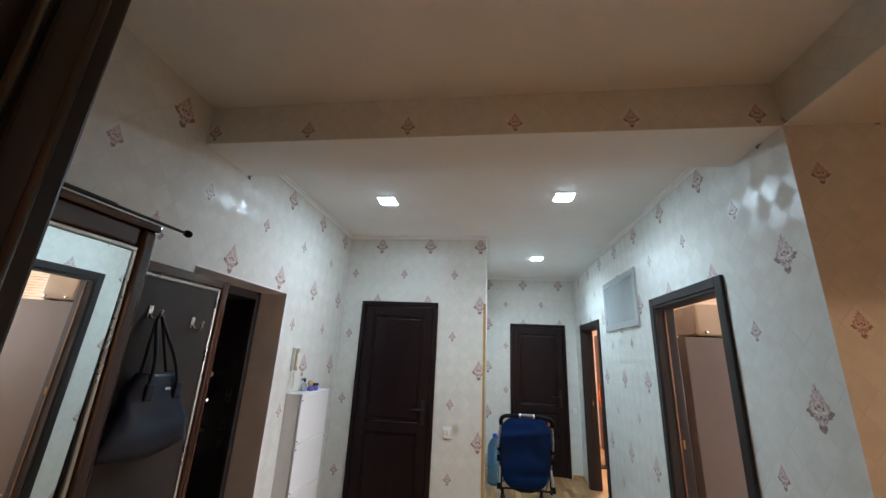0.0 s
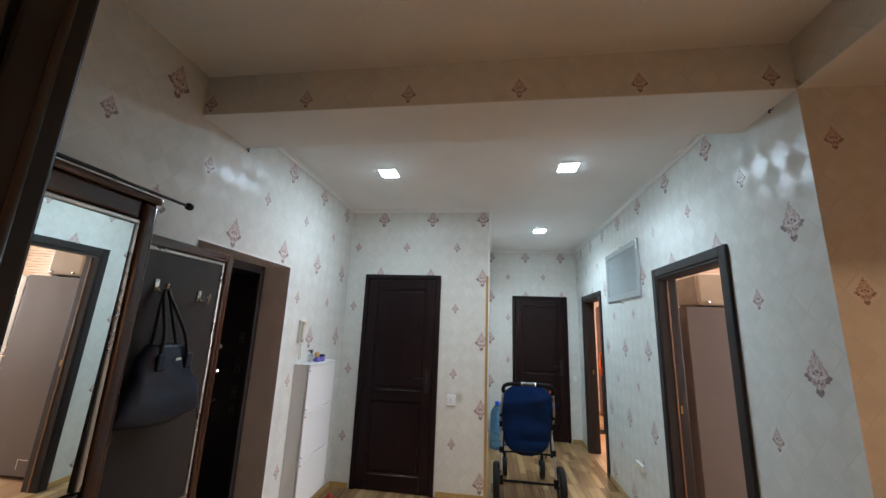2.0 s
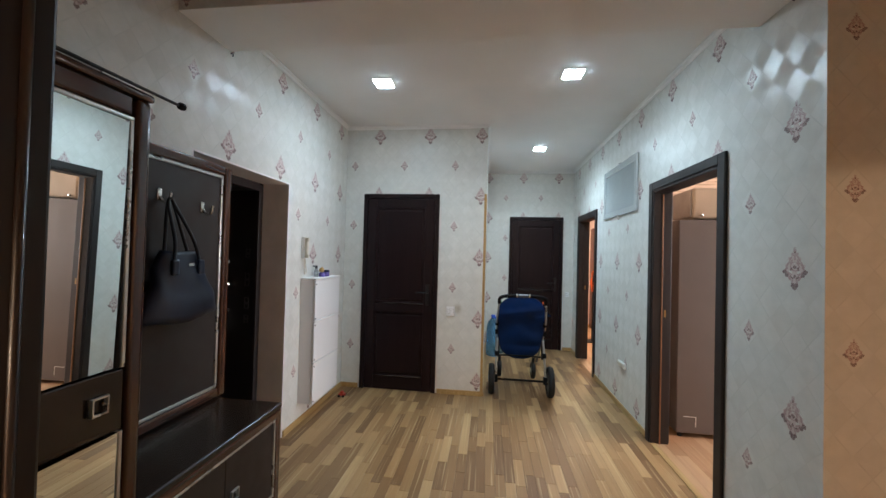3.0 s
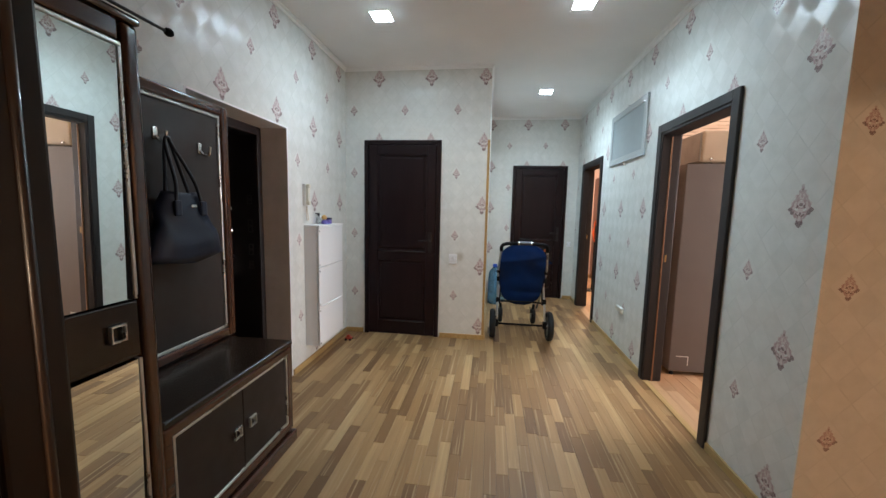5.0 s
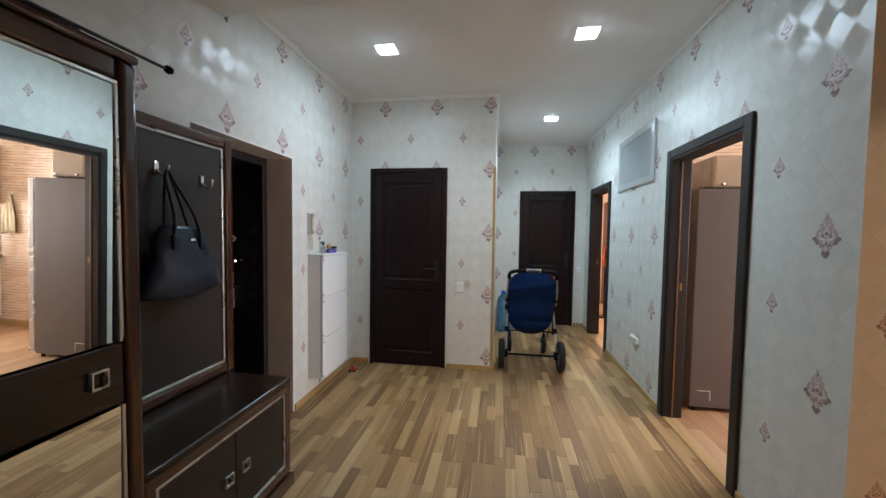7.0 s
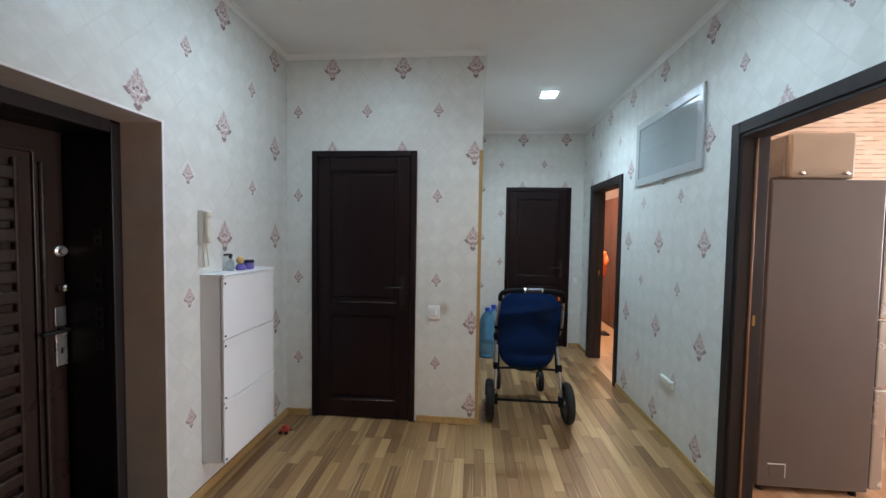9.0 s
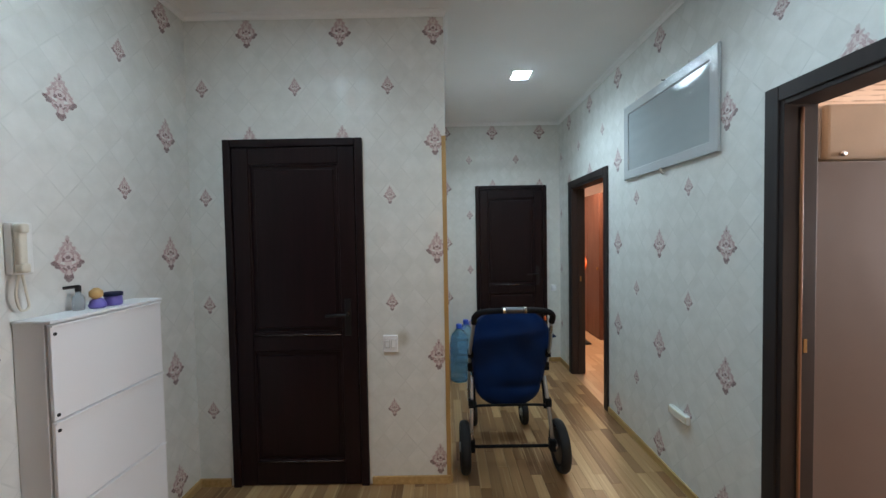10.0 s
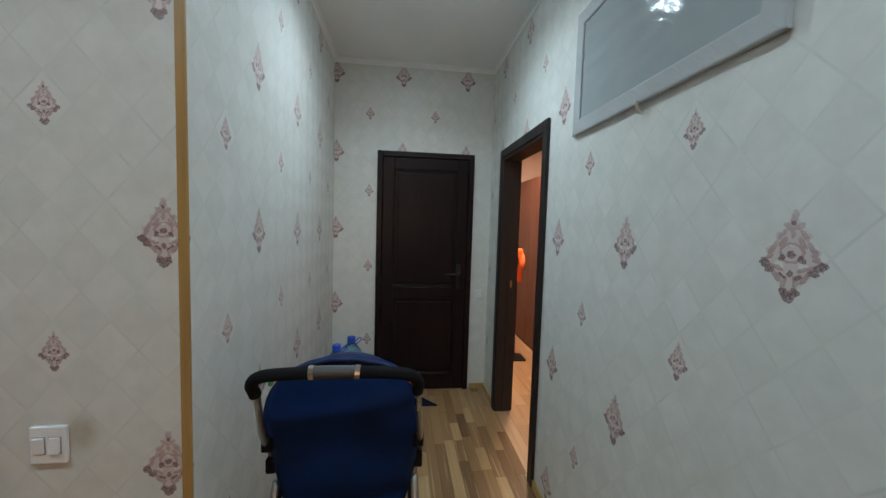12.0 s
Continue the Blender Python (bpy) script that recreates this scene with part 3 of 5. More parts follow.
open_casing("door_3", 2.176, 3.130, 2.043, "dark brown door frame open to the kitchen")
open_casing("door_4", 4.588, 5.50, 2.030, "dark brown door frame open to the bedroom")
def entrance():
    """A deep taupe reveal with a black steel frame and a padded brown outer leaf."""
    r = thing("entrance_reveal", "taupe painted entrance reveal and edge trim", "reveal", (XL, 2.17, 0), kind="structure")
    y0, y1, zt, xb = 1.70, 2.634, 1.948, -1.70
    soft_box("reveal_side", (xb, XL + 0.002, y1 - 0.012, y1 - 0.0005, 0, zt), M["reveal"], r, 0.002)
    soft_box("reveal_side", (xb, XL + 0.002, y0 + 0.0005, y0 + 0.012, 0, zt), M["reveal"], r, 0.002)
    soft_box("reveal_head", (xb, XL + 0.002, y0 + 0.012, y1 - 0.012, zt - 0.012, zt - 0.0005), M["reveal"], r, 0.002)
    d = thing("door_5", "dark steel entrance door with padded brown face", "door", (-1.95, 2.17, 0), kind="structure")
    for b in ((-1.73, -1.70, y1 - 0.055, y1 + 0.03, 0, zt - 0.02), (-1.73, -1.70, y0 - 0.03, y0 + 0.055, 0, zt - 0.02), (-1.73, -1.70, y0 + 0.055, y1 - 0.055, zt - 0.07, zt - 0.0)):
        soft_box("frame_bar", b, M["casing"], d, 0.004)
    for nm, b in (("frame_jamb", (-2.0, -1.73, y1 - 0.05, y1, 0, zt - 0.03)), ("frame_jamb", (-2.0, -1.73, y0, y0 + 0.05, 0, zt - 0.03)), ("frame_head", (-2.0, -1.73, y0 + 0.05, y1 - 0.05, zt - 0.07, zt - 0.02))):
        soft_box(nm, b, M["steel"], d, 0.002)
    soft_box("sill", (-2.0, -1.60, y0 + 0.05, y1 - 0.05, 0, 0.02), M["steel"], d, 0.003)
    for z, h in ((1.40, 0.035), (1.20, 0.05), (1.02, 0.045), (0.90, 0.03)):
        sp = bmesh.new()
        ring_frame(sp, "y", y1 - 0.0515, -0.003, -1.80, -1.76, z - h, z + h, 0.009, 0.001)
        lathe(sp, [(0.010, 0), (0.012, -0.006), (0.006, -0.006)], (-1.78, y1 - 0.050, z), "y", 12)
        part("strike", sp, M["darksteel"], d, "worn dark steel lock strike")
    lx = -1.95
    soft_box("leaf", (lx - 0.06, lx, y0 + 0.05, y1 - 0.055, 0.02, zt - 0.07), M["leafbrown"], d, 0.004)
    part("raised_frame", ring_frame(bmesh.new(), "x", lx, 0.012, y0 + 0.16, y1 - 0.16, 0.14, 1.78, 0.018, 0.004), M["leafbrown"], d)
    for yy in (2.282, 2.391, 2.485):
        soft_box("batten", (lx, lx + 0.024, yy - 0.009, yy + 0.009, 0.18, 1.73), M["glossbrown"], d, 0.006)
    for k in range(17):
        z = 0.26 + k * 0.086
        soft_box("slat", (lx + 0.001, lx + 0.030, 2.235, 2.383, z, z + 0.058), M["leafbrown"], d, 0.009)
    lk = bmesh.new()
    lathe(lk, [(0.026, 0.0), (0.026, 0.012), (0.016, 0.016), (0.014, 0.030)], (lx, 2.556, 1.333), "x", 20)
    part("deadbolt", lk, M["trim"], d, "round steel cylinder rosette")
    lk = bmesh.new()
    lathe(lk, [(0.013, 0.0), (0.013, 0.02), (0.02, 0.028), (0.02, 0.045), (0.01, 0.05)], (lx, 2.552, 1.163), "x", 16)
    part("thumb_turn", lk, M["chrome"], d, "chrome thumb turn")
    soft_box("handle_plate", (lx, lx + 0.008, 2.527, 2.574, 0.985, 1.075), M["tube"], d, 0.003, "grey steel upper handle plate")
    soft_box("handle_plate", (lx, lx + 0.010, 2.527, 2.574, 0.80, 0.955), M["trim"], d, 0.003, "satin steel lower handle plate")
    soft_box("keyhole", (lx + 0.009, lx + 0.0115, 2.546, 2.555, 0.855, 0.885), M["steel"], d, 0.001, "dark keyhole")
    lk = bmesh.new()
    lathe(lk, [(0.010, 0), (0.010, 0.05)], (lx, 2.550, 0.970), "x", 12)
    tube(lk, smooth_line([(lx + 0.050, 2.550, 0.970), (lx + 0.054, 2.505, 0.970), (lx + 0.048, 2.445, 0.968)]), 0.009)
    part("lever", lk, M["steel"], d, "dark lever")
    tagged(part("wall_landing", boxes((-2.12, -2.06, 1.5, 2.9, 0, 2.2), (-2.06, -1.71, 1.55, 1.64, 0, 2.2), (-2.06, -1.71, 2.71, 2.8, 0, 2.2), (-2.06, -1.71, 1.5, 2.9, 2.05, 2.2)), M["steel"]), "dark masonry round the entrance door", "wall", kind="structure")


entrance()


# ---- lamps ----
def ceiling_lamp(x, y, power):
    d = thing("ceiling_lamp", "square white recessed LED ceiling light, lit", "ceiling light", (x, y, ZC), "hall ceiling lights")
    h = 0.070
    part("frame", ring_frame_z(x, y, h + 0.008, ZC - 0.008, ZC - 0.0005, 0.012), M["plastic"], d)
    part("diffuser", boxes((x - h + 0.006, x + h - 0.006, y - h + 0.006, y + h - 0.006, ZC - 0.012, ZC - 0.002)), M["glow"], d, "glowing cold white diffuser")
    data = bpy.data.lights.new("led_light", "AREA")
    data.shape, data.size, data.energy, data.color, data.spread = "SQUARE", 0.116, power, LED_COL, radians(LED_SPREAD)
    new("led_light", data).location = (x, y, ZC - 0.0145)


def ring_frame_z(x, y, h, z0, z1, w):
    bm = bmesh.new()
    for b in ((x - h, x - h + w, y - h, y + h), (x + h - w, x + h, y - h, y + h), (x - h + w, x + h - w, y - h, y - h + w), (x - h + w, x + h - w, y + h - w, y + h)):
        box(bm, *b, z0, z1, 0.003)
    return bm


for lx, ly, share in ((-0.808, 2.775, 0.54), (0.624, 2.729, 1.04), (0.640, 4.60, 1.68)):
    ceiling_lamp(lx, ly, LED_SPOT * share)


def room_lamp(name, x, y, z, r, power, colour, bulb=False):
    """An unseen lamp added to light a side room: a ceiling shade, or a bare bulb on a cord."""
    d = thing(name, "lamp added out of view to light a side room", "ceiling light", (x, y, z))
    if bulb:
        part("cord", tube(bmesh.new(), [(x, y, z + 0.10), (x, y, 2.7)], 0.004, 6), M["plastic"], d)
        part("socket", lathe(bmesh.new(), [(0.018, z + 0.06), (0.022, z + 0.11)], (x, y, 0), "z", 12), M["plastic"], d)
        data = bpy.data.lights.new("fill_bulb_light", "POINT")
        data.shadow_soft_size, data.energy, data.color = r, power, colour
        new("fill_bulb_light", data).location = (x, y, z)
        return
    part("shade", lathe(bmesh.new(), [(r * 0.9, z - 0.001), (r, z - 0.04), (r * 0.8, z - 0.09), (0.02, z - 0.11)], (x, y, 0), "z", 24), M["plastic"], d, round_off=True)
    lamp_area("fill_light", x, y, z - 0.13, r * 2, power, colour)


# weak unseen fill lamp, added beside the daylight of window_1
room_lamp("unseen_kitchen_lamp", 3.2, 2.7, 2.7, 0.2, KITCHEN, DAY)
# kitchen window, daylight coming in
win = thing("window_1", "white framed kitchen window with daylight", "window", (5.35, 2.75, 0.85), kind="structure")
part("window_frame", ring_frame(bmesh.new(), "x", 5.33, 0.05, 2.15, 3.35, 0.85, 2.25, 0.055, 0.004), M["plastic"], win)
soft_box("window_sill", (5.20, 5.33, 2.10, 3.40, 0.815, 0.849), M["plastic"], win, 0.006)
soft_box("mullion", (5.335, 5.375, 2.73, 2.77, 0.905, 2.195), M["plastic"], win, 0.004)
data = bpy.data.lights.new("window_light", "AREA")
data.shape, data.size, data.size_y, data.energy, data.color = "RECTANGLE", 1.3, 1.1, WINDOW, DAY
daylight = new("window_light", data)
daylight.location, daylight.rotation_euler = (5.31, 2.75, 1.55), (0, radians(90), 0)
# added out of view, placed to light the wardrobe front and bedroom walls
room_lamp("unseen_bedroom_lamp", 1.85, 6.3, 2.7, 0.2, BEDROOM, (1.0, 0.79, 0.60))
# unseen bulb behind the start, added to warm the front of the hall
room_lamp("unseen_back_lamp", 0.1, -2.2, 2.0, 0.2, BEHIND, EVENING, True)
# unseen bulb added to throw warm light onto wall_east_return
room_lamp("unseen_back_lamp", BACK_X, -2.2, BACK_Z, 0.05, BACK, WARM, True)


# ---- floor ----
HALL_TONES = [(0.0, (0.165, 0.083, 0.033)), (0.28, (0.245, 0.133, 0.053)), (0.52, (0.335, 0.196, 0.083)), (0.78, (0.43, 0.265, 0.118)), (1.0, (0.54, 0.358, 0.175))]
KIT_TONES = [(0.0, (0.40, 0.22, 0.11)), (0.5, (0.48, 0.28, 0.15)), (1.0, (0.56, 0.35, 0.20))]
floor = tagged(part("floor", boxes((-1.705, 3.3, YS - 0.12, YF + 0.1, -0.06, -0.010)), plain("floor_gap", (0.14, 0.085, 0.04), 0.7)), "strip laminate floor in mixed oak tones", "floor", kind="structure")


def strip_layout(x0, x1, y0, y1, width, seed, lengths):
    r = random.Random(seed)
    n = max(1, round((x1 - x0) / width))
    w = (x1 - x0) / n
    for i in range(n):
        y = y0 - r.random() * 0.4
        while y < y1:
            ln = r.choice(lengths)
            a, b = max(y, y0), min(y + ln, y1)
            if b - a > 0.02:
                yield x0 + i * w, x0 + (i + 1) * w, a, b, ln
            y += ln


def joined_strips(name, lot, material, parent, label, gap=0.0003):
    vs, fs = [], []
    for x0, x1, y0, y1 in lot:
        k = len(vs)
        x0, x1, y0, y1 = x0 + gap, x1 - gap, y0 + gap, y1 - gap
        for z, e in ((-0.009, 0), (-0.001, 0), (0.0, 0.0008)):
            vs += [(x0 + e, y0 + e, z), (x1 - e, y0 + e, z), (x1 - e, y1 - e, z), (x0 + e, y1 - e, z)]
        for j in (0, 4):
            fs += [(k + j + a, k + j + (a + 1) % 4, k + j + 4 + (a + 1) % 4, k + j + 4 + a) for a in range(4)]
        fs.append((k + 8, k + 9, k + 10, k + 11))
    me = bpy.data.meshes.new(name)
    me.from_pydata(vs, [], fs)
    me.materials.append(material)
    ob = new(name, me)
    if parent:
        ob.parent = parent
    return tagged(ob, label, kind="stuff")


# ---- hall stand ----
def ring_handle(name, x, y, z, parent, s=0.036, h=0.032):
    bm = ring_frame(bmesh.new(), "x", x + 0.004, 0.012, y - s, y + s, z - h, z + h, 0.0055, 0.0015)
    for k in (-1, 1):
        box(bm, x, x + 0.005, y + k * (s - 0.006) - 0.003, y + k * (s - 0.006) + 0.003, z - 0.004, z + 0.004)
    return part(name, bm, M["trim"], parent, "square brushed metal ring handle")


def mirror_cabinet():
    """A tall dark cabinet: mirrored door, drawer and mirrored lower door, in a rounded glossy frame."""
    y0, y1, xf, zt = 0.30, 1.035, -1.03, 1.886
    d = thing("mirror_cabinet", "tall dark mahogany hall cabinet with mirrored front", "cabinet", (-1.25, 0.67, 0))
    soft_box("body", (XL + 0.003, xf - 0.067, y0 + 0.01, y1 - 0.012, 0.004, zt - 0.03), M["brownwood"], d, 0.004)
    for ya, yb in ((y1 - 0.049, y1), (y0, y0 + 0.049)):
        bm = bmesh.new()
        box(bm, xf - 0.045, xf, ya, yb, 0, zt, 0.014, 4)
        part("stile", bm, M["mahog"], d, "rounded glossy mahogany stile")
    bm = bmesh.new()
    box(bm, XL + 0.004, xf + 0.006, y0 - 0.004, y1 + 0.004, zt, zt + 0.024, 0.009, 3)
    part("top", bm, M["mahogh"], d)
    soft_box("top_rail", (xf - 0.043, xf - 0.004, y0 + 0.058, y1 - 0.058, zt - 0.06, zt - 0.001), M["mahogh"], d, 0.008)
    a, b = y0 + 0.050, y1 - 0.050
    for z0, z1, upper in ((1.065, zt - 0.062, True), (0.06, 0.875, False)):
        dr = part("door", boxes((xf - 0.065, xf - 0.055, a, b, z0, z1)), M["brownwood"], d)
        top = 0.013 if upper else 0.0
        for ya, yb, zb, zt2 in ((a, a + 0.013, z0, z1 - top), (b - 0.013, b, z0, z1 - top)) + (((a, b, z1 - 0.013, z1),) if upper else ()):
            soft_box("trim", (xf - 0.055, xf - 0.008, ya, yb, zb, zt2), M["trim"], dr, 0.003, "silver metal trim")
        for ya, yb, zb, zt2 in ((a + 0.013, a + 0.018, z0, z1 - top), (b - 0.018, b - 0.013, z0, z1 - top)) + (((a + 0.018, b - 0.018, z1 - 0.020, z1 - 0.013),) if upper else ()):
            soft_box("bevel", (xf - 0.055, xf - 0.012, ya, yb, zb, zt2), M["steel"], dr, 0.001, "black inner edge")
        bm = boxes((xf - 0.019, xf - 0.015, a + 0.017, b - 0.017, z0 + 0.001, z1 - (0.017 if upper else 0.001)))
        for v in bm.verts:
            v.co.x += MIRROR_TURN * (v.co.y - b) + MIRROR_LEAN * (v.co.z - (z0 + z1) / 2)
        part("mirror", bm, M["mirror"], dr, "mirror glass")
    dw = soft_box("drawer", (xf - 0.04, xf - 0.012, a, b, 0.88, 1.06), M["brownwood"], d, 0.004)
    ring_handle("handle", xf - 0.012, 0.909, 0.976, dw, 0.023, 0.026)
    soft_box("plinth", (XL + 0.01, xf - 0.01, y0 + 0.058, y1 - 0.058, 0.0, 0.058), M["brownwood"], d, 0.003)


def coat_panel():
    """A framed leatherette panel on the wall above the bench, with hooks."""
    y0, y1, z0, z1, xf = 1.040, 1.912, 0.612, 1.886, -1.425
    d = thing("coat_panel", "dark brown leatherette coat panel in mahogany frame", "coat rack", (XL, 1.48, 0.6))
    soft_box("backing", (XL + 0.002, xf - 0.03, y0, y1, z0, z1), M["brownwood"], d, 0.003)
    soft_box("pad", (xf - 0.030, xf - 0.014, y0 + 0.06, y1 - 0.06, z0 + 0.06, z1 - 0.06), M["leather"], d, 0.006)
    for nm, b in (("stile", (y1 - 0.05, y1, z0, z1)), ("stile", (y0, y0 + 0.05, z0, z1)), ("rail", (y0 + 0.05, y1 - 0.05, z1 - 0.05, z1)), ("rail", (y0 + 0.05, y1 - 0.05, z0, z0 + 0.05))):
        bm = bmesh.new()
        box(bm, xf - 0.032, xf + 0.006, *b, 0.010, 3)
        part(nm, bm, M["mahogh" if nm == "rail" else "mahog"], d)
    part("trim", ring_frame(bmesh.new(), "x", xf - 0.022, 0.016, y0 + 0.05, y1 - 0.05, z0 + 0.05, z1 - 0.05, 0.015, 0.004), M["trim"], d, "silver inner trim")
    for y, z in ((1.472, 1.652), (1.722, 1.625)):
        bm = bmesh.new()
        box(bm, xf - 0.014, xf - 0.008, y - 0.012, y + 0.012, z - 0.01, z + 0.045, 0.003)
        tube(bm, smooth_line([(xf - 0.010, y, z + 0.005), (xf + 0.014, y, z - 0.018), (xf + 0.038, y, z - 0.012), (xf + 0.045, y, z + 0.018)]), 0.007)
        lathe(bm, [(0.004, -0.006), (0.010, 0.0), (0.004, 0.007)], (xf + 0.045, y, z + 0.02), "z", 12)
        part("hook", bm, M["chrome"], d, "chrome coat hook", True)


def shoe_bench():
    y0, y1, xf, zt = 1.045, 1.872, -1.047, 0.606
    d = thing("shoe_bench", "low dark brown shoe bench with two doors", "bench", (-1.27, 1.47, 0))
    soft_box("body", (XL + 0.003, xf - 0.03, y0, y1 - 0.004, 0.05, zt - 0.03), M["brownwood"], d, 0.003)
    bm = bmesh.new()
    box(bm, XL + 0.003, xf + 0.002, y0, y1, zt - 0.03, zt, 0.009, 3)
    part("seat_board", bm, M["brownwood"], d, "polished dark seat board")
    part("front_frame", ring_frame(bmesh.new(), "x", xf - 0.03, 0.028, y0, y1 - 0.002, 0.085, zt - 0.031, 0.042, 0.008), M["mahogh"], d, "glossy mahogany frame")
    part("trim", ring_frame(bmesh.new(), "x", xf - 0.028, 0.022, y0 + 0.042, y1 - 0.044, 0.127, zt - 0.073, 0.012, 0.003), M["trim"], d, "silver trim line")
    mid = 1.464
    for a, b, hy in ((y0 + 0.056, mid - 0.002, 1.413), (mid + 0.002, y1 - 0.058, 1.516)):
        dr = soft_box("door", (xf - 0.028, xf - 0.012, a, b, 0.141, zt - 0.087), M["leather"], d, 0.003)
        ring_handle("handle", xf - 0.012, hy, 0.338, dr, 0.023, 0.024)
    bm = bmesh.new()
    box(bm, XL + 0.003, xf + 0.014, y0, y1 + 0.012, 0.0, 0.07, 0.012, 3)
    part("plinth", bm, M["mahogh"], d)


def handbag():
    """A slouched bag: a soft wedge body with two straps over a hook."""
    d = thing("handbag", "navy blue leather handbag hanging from coat hook", "handbag", (-1.34, 1.53, 1.08))
    bm = bmesh.new()
    n, m = 28, 14
    rings = []
    for j in range(m + 1):
        t = j / m
        z = 1.115 + 0.29 * t + 0.012 * math.sin(t * 9)
        half = 0.222 - 0.138 * t ** 0.9 + 0.006 * math.sin(math.pi * t)
        deep = (0.062 - 0.035 * t) * (0.75 + 0.25 * min(1, t * 6))
        cy = 1.528 - 0.012 * t
        ring = []
        for k in range(n):
            a = k * math.tau / n
            ca, sa = math.cos(a), math.sin(a)
            y = cy + half * math.copysign(abs(ca) ** 0.55, ca)
            x = -1.365 + deep * math.copysign(abs(sa) ** 0.75, sa)
            wob = 0.010 * noise.noise((y * 11, x * 9, z * 9)) + 0.005 * math.sin(y * 60 + z * 30) * (1 - t) * t * 3
            dip = 0.028 * (1 - t) * math.exp(-((y - 1.50) / 0.1) ** 2) if t < 0.2 else 0
            ring.append(bm.verts.new((x + wob, y + wob, z - dip + 0.03 * t * ((y - cy) / 0.2) ** 2 - 0.02 * (1 - t) * (1.6 - y))))
        rings.append(ring)
    for r, q in zip(rings, rings[1:]):
        for k in range(n):
            bm.faces.new((r[k], r[(k + 1) % n], q[(k + 1) % n], q[k]))
    bm.faces.new(rings[0][::-1]), bm.faces.new(rings[-1])
    part("body", bm, M["navy"], d, round_off=True)
    hook = (-1.385, 1.472, 1.646)
    for x, lean in ((-1.335, 0.0), (-1.385, 0.012)):
        bm = bmesh.new()
        pts = smooth_line([(x, 1.455, 1.36), (x - 0.005, 1.462, 1.46), (hook[0] + (x + 1.36) * 0.3, hook[1] - 0.012 + lean, hook[2] - 0.025), (hook[0] + (x + 1.36) * 0.3, hook[1] + 0.004 + lean, hook[2] + 0.004),
                           (hook[0] + (x + 1.36) * 0.3, hook[1] + 0.022 + lean, hook[2] - 0.025), (x - 0.003, 1.56, 1.47), (x, 1.60, 1.36)], 8)
        tube(bm, pts, 0.0075, 8)
        part("strap", bm, M["strap"], d, "rolled black strap", True)
    for y in (1.455, 1.60):
        soft_box("strap_tab", (-1.336, -1.320, y - 0.019, y + 0.019, 1.305, 1.375), M["navy"], d, 0.0075)
    soft_box("badge", (-1.3195, -1.313, 1.515, 1.545, 1.345, 1.358), M["chrome"], d, 0.002, "small silver badge")


def rods():
    d = thing("curtain_rod", "thin dark metal rod with ball end, lying on cabinet", "curtain rod", (-1.05, 0.8, 1.911))
    bm = tube(bmesh.new(), [(-1.045, 0.34, 1.921), (-1.03, 1.13, 1.921)], 0.005)
    part("rod", bm, M["steel"], d)
    part("finial", lathe(bmesh.new(), [(0.005, -0.014), (0.012, -0.009), (0.0135, 0.0), (0.011, 0.009), (0.004, 0.013)], (-1.029, 1.142, 1.921), "y", 16), M["foam"], d, "dark ball finial", True)
    d = thing("wire_rack", "thin bent dark wire frame on top of cabinet", "wire frame", (-1.12, 0.7, 1.911))
    bm = tube(bmesh.new(), [(-1.12, 0.36, 1.914), (-1.12, 0.36, 1.950), (-1.11, 0.94, 1.952), (-1.11, 0.94, 1.942)], 0.004, 8)
    part("wire", bm, M["steel"], d)
    d = thing("board", "thin light wooden board lying on cabinet top", "board", (-1.2, 0.7, 1.911))
    soft_box("plank", (-1.30, -1.062, 0.40, 0.968, 1.9105, 1.919), M["kitchencab"], d, 0.002)


mirror_cabinet(), coat_panel(), shoe_bench(), handbag(), rods()

# door leaf standing open beside the start of the walk
leaf = thing("room_door_leaf", "glossy dark brown door leaf standing open", "door", (-0.418, -0.1, 0))
soft_box("leaf", (-0.430, -0.393, -0.53, 0.314, 0.008, 2.06), M["leafdark"], leaf, 0.004)
for q in ((-0.45, -0.40, 0.008, 2.06), (0.252, 0.310, 0.008, 2.06)):
    soft_box("stile", (-0.393, -0.382, *q), M["leafdark"], leaf, 0.004)
for y in (0.242, 0.286):
    part("bead", tube(bmesh.new(), [(-0.3825, y, 0.012), (-0.3825, y, 2.055)], 0.0045, 20), M["leafgloss"], leaf, round_off=True)
for z0, z1 in ((0.12, 0.82), (0.96, 1.94)):
    part("moulding", ring_frame(bmesh.new(), "x", -0.393, 0.009, -0.38, 0.20, z0, z1, 0.022, 0.004), M["leafdark"], leaf)


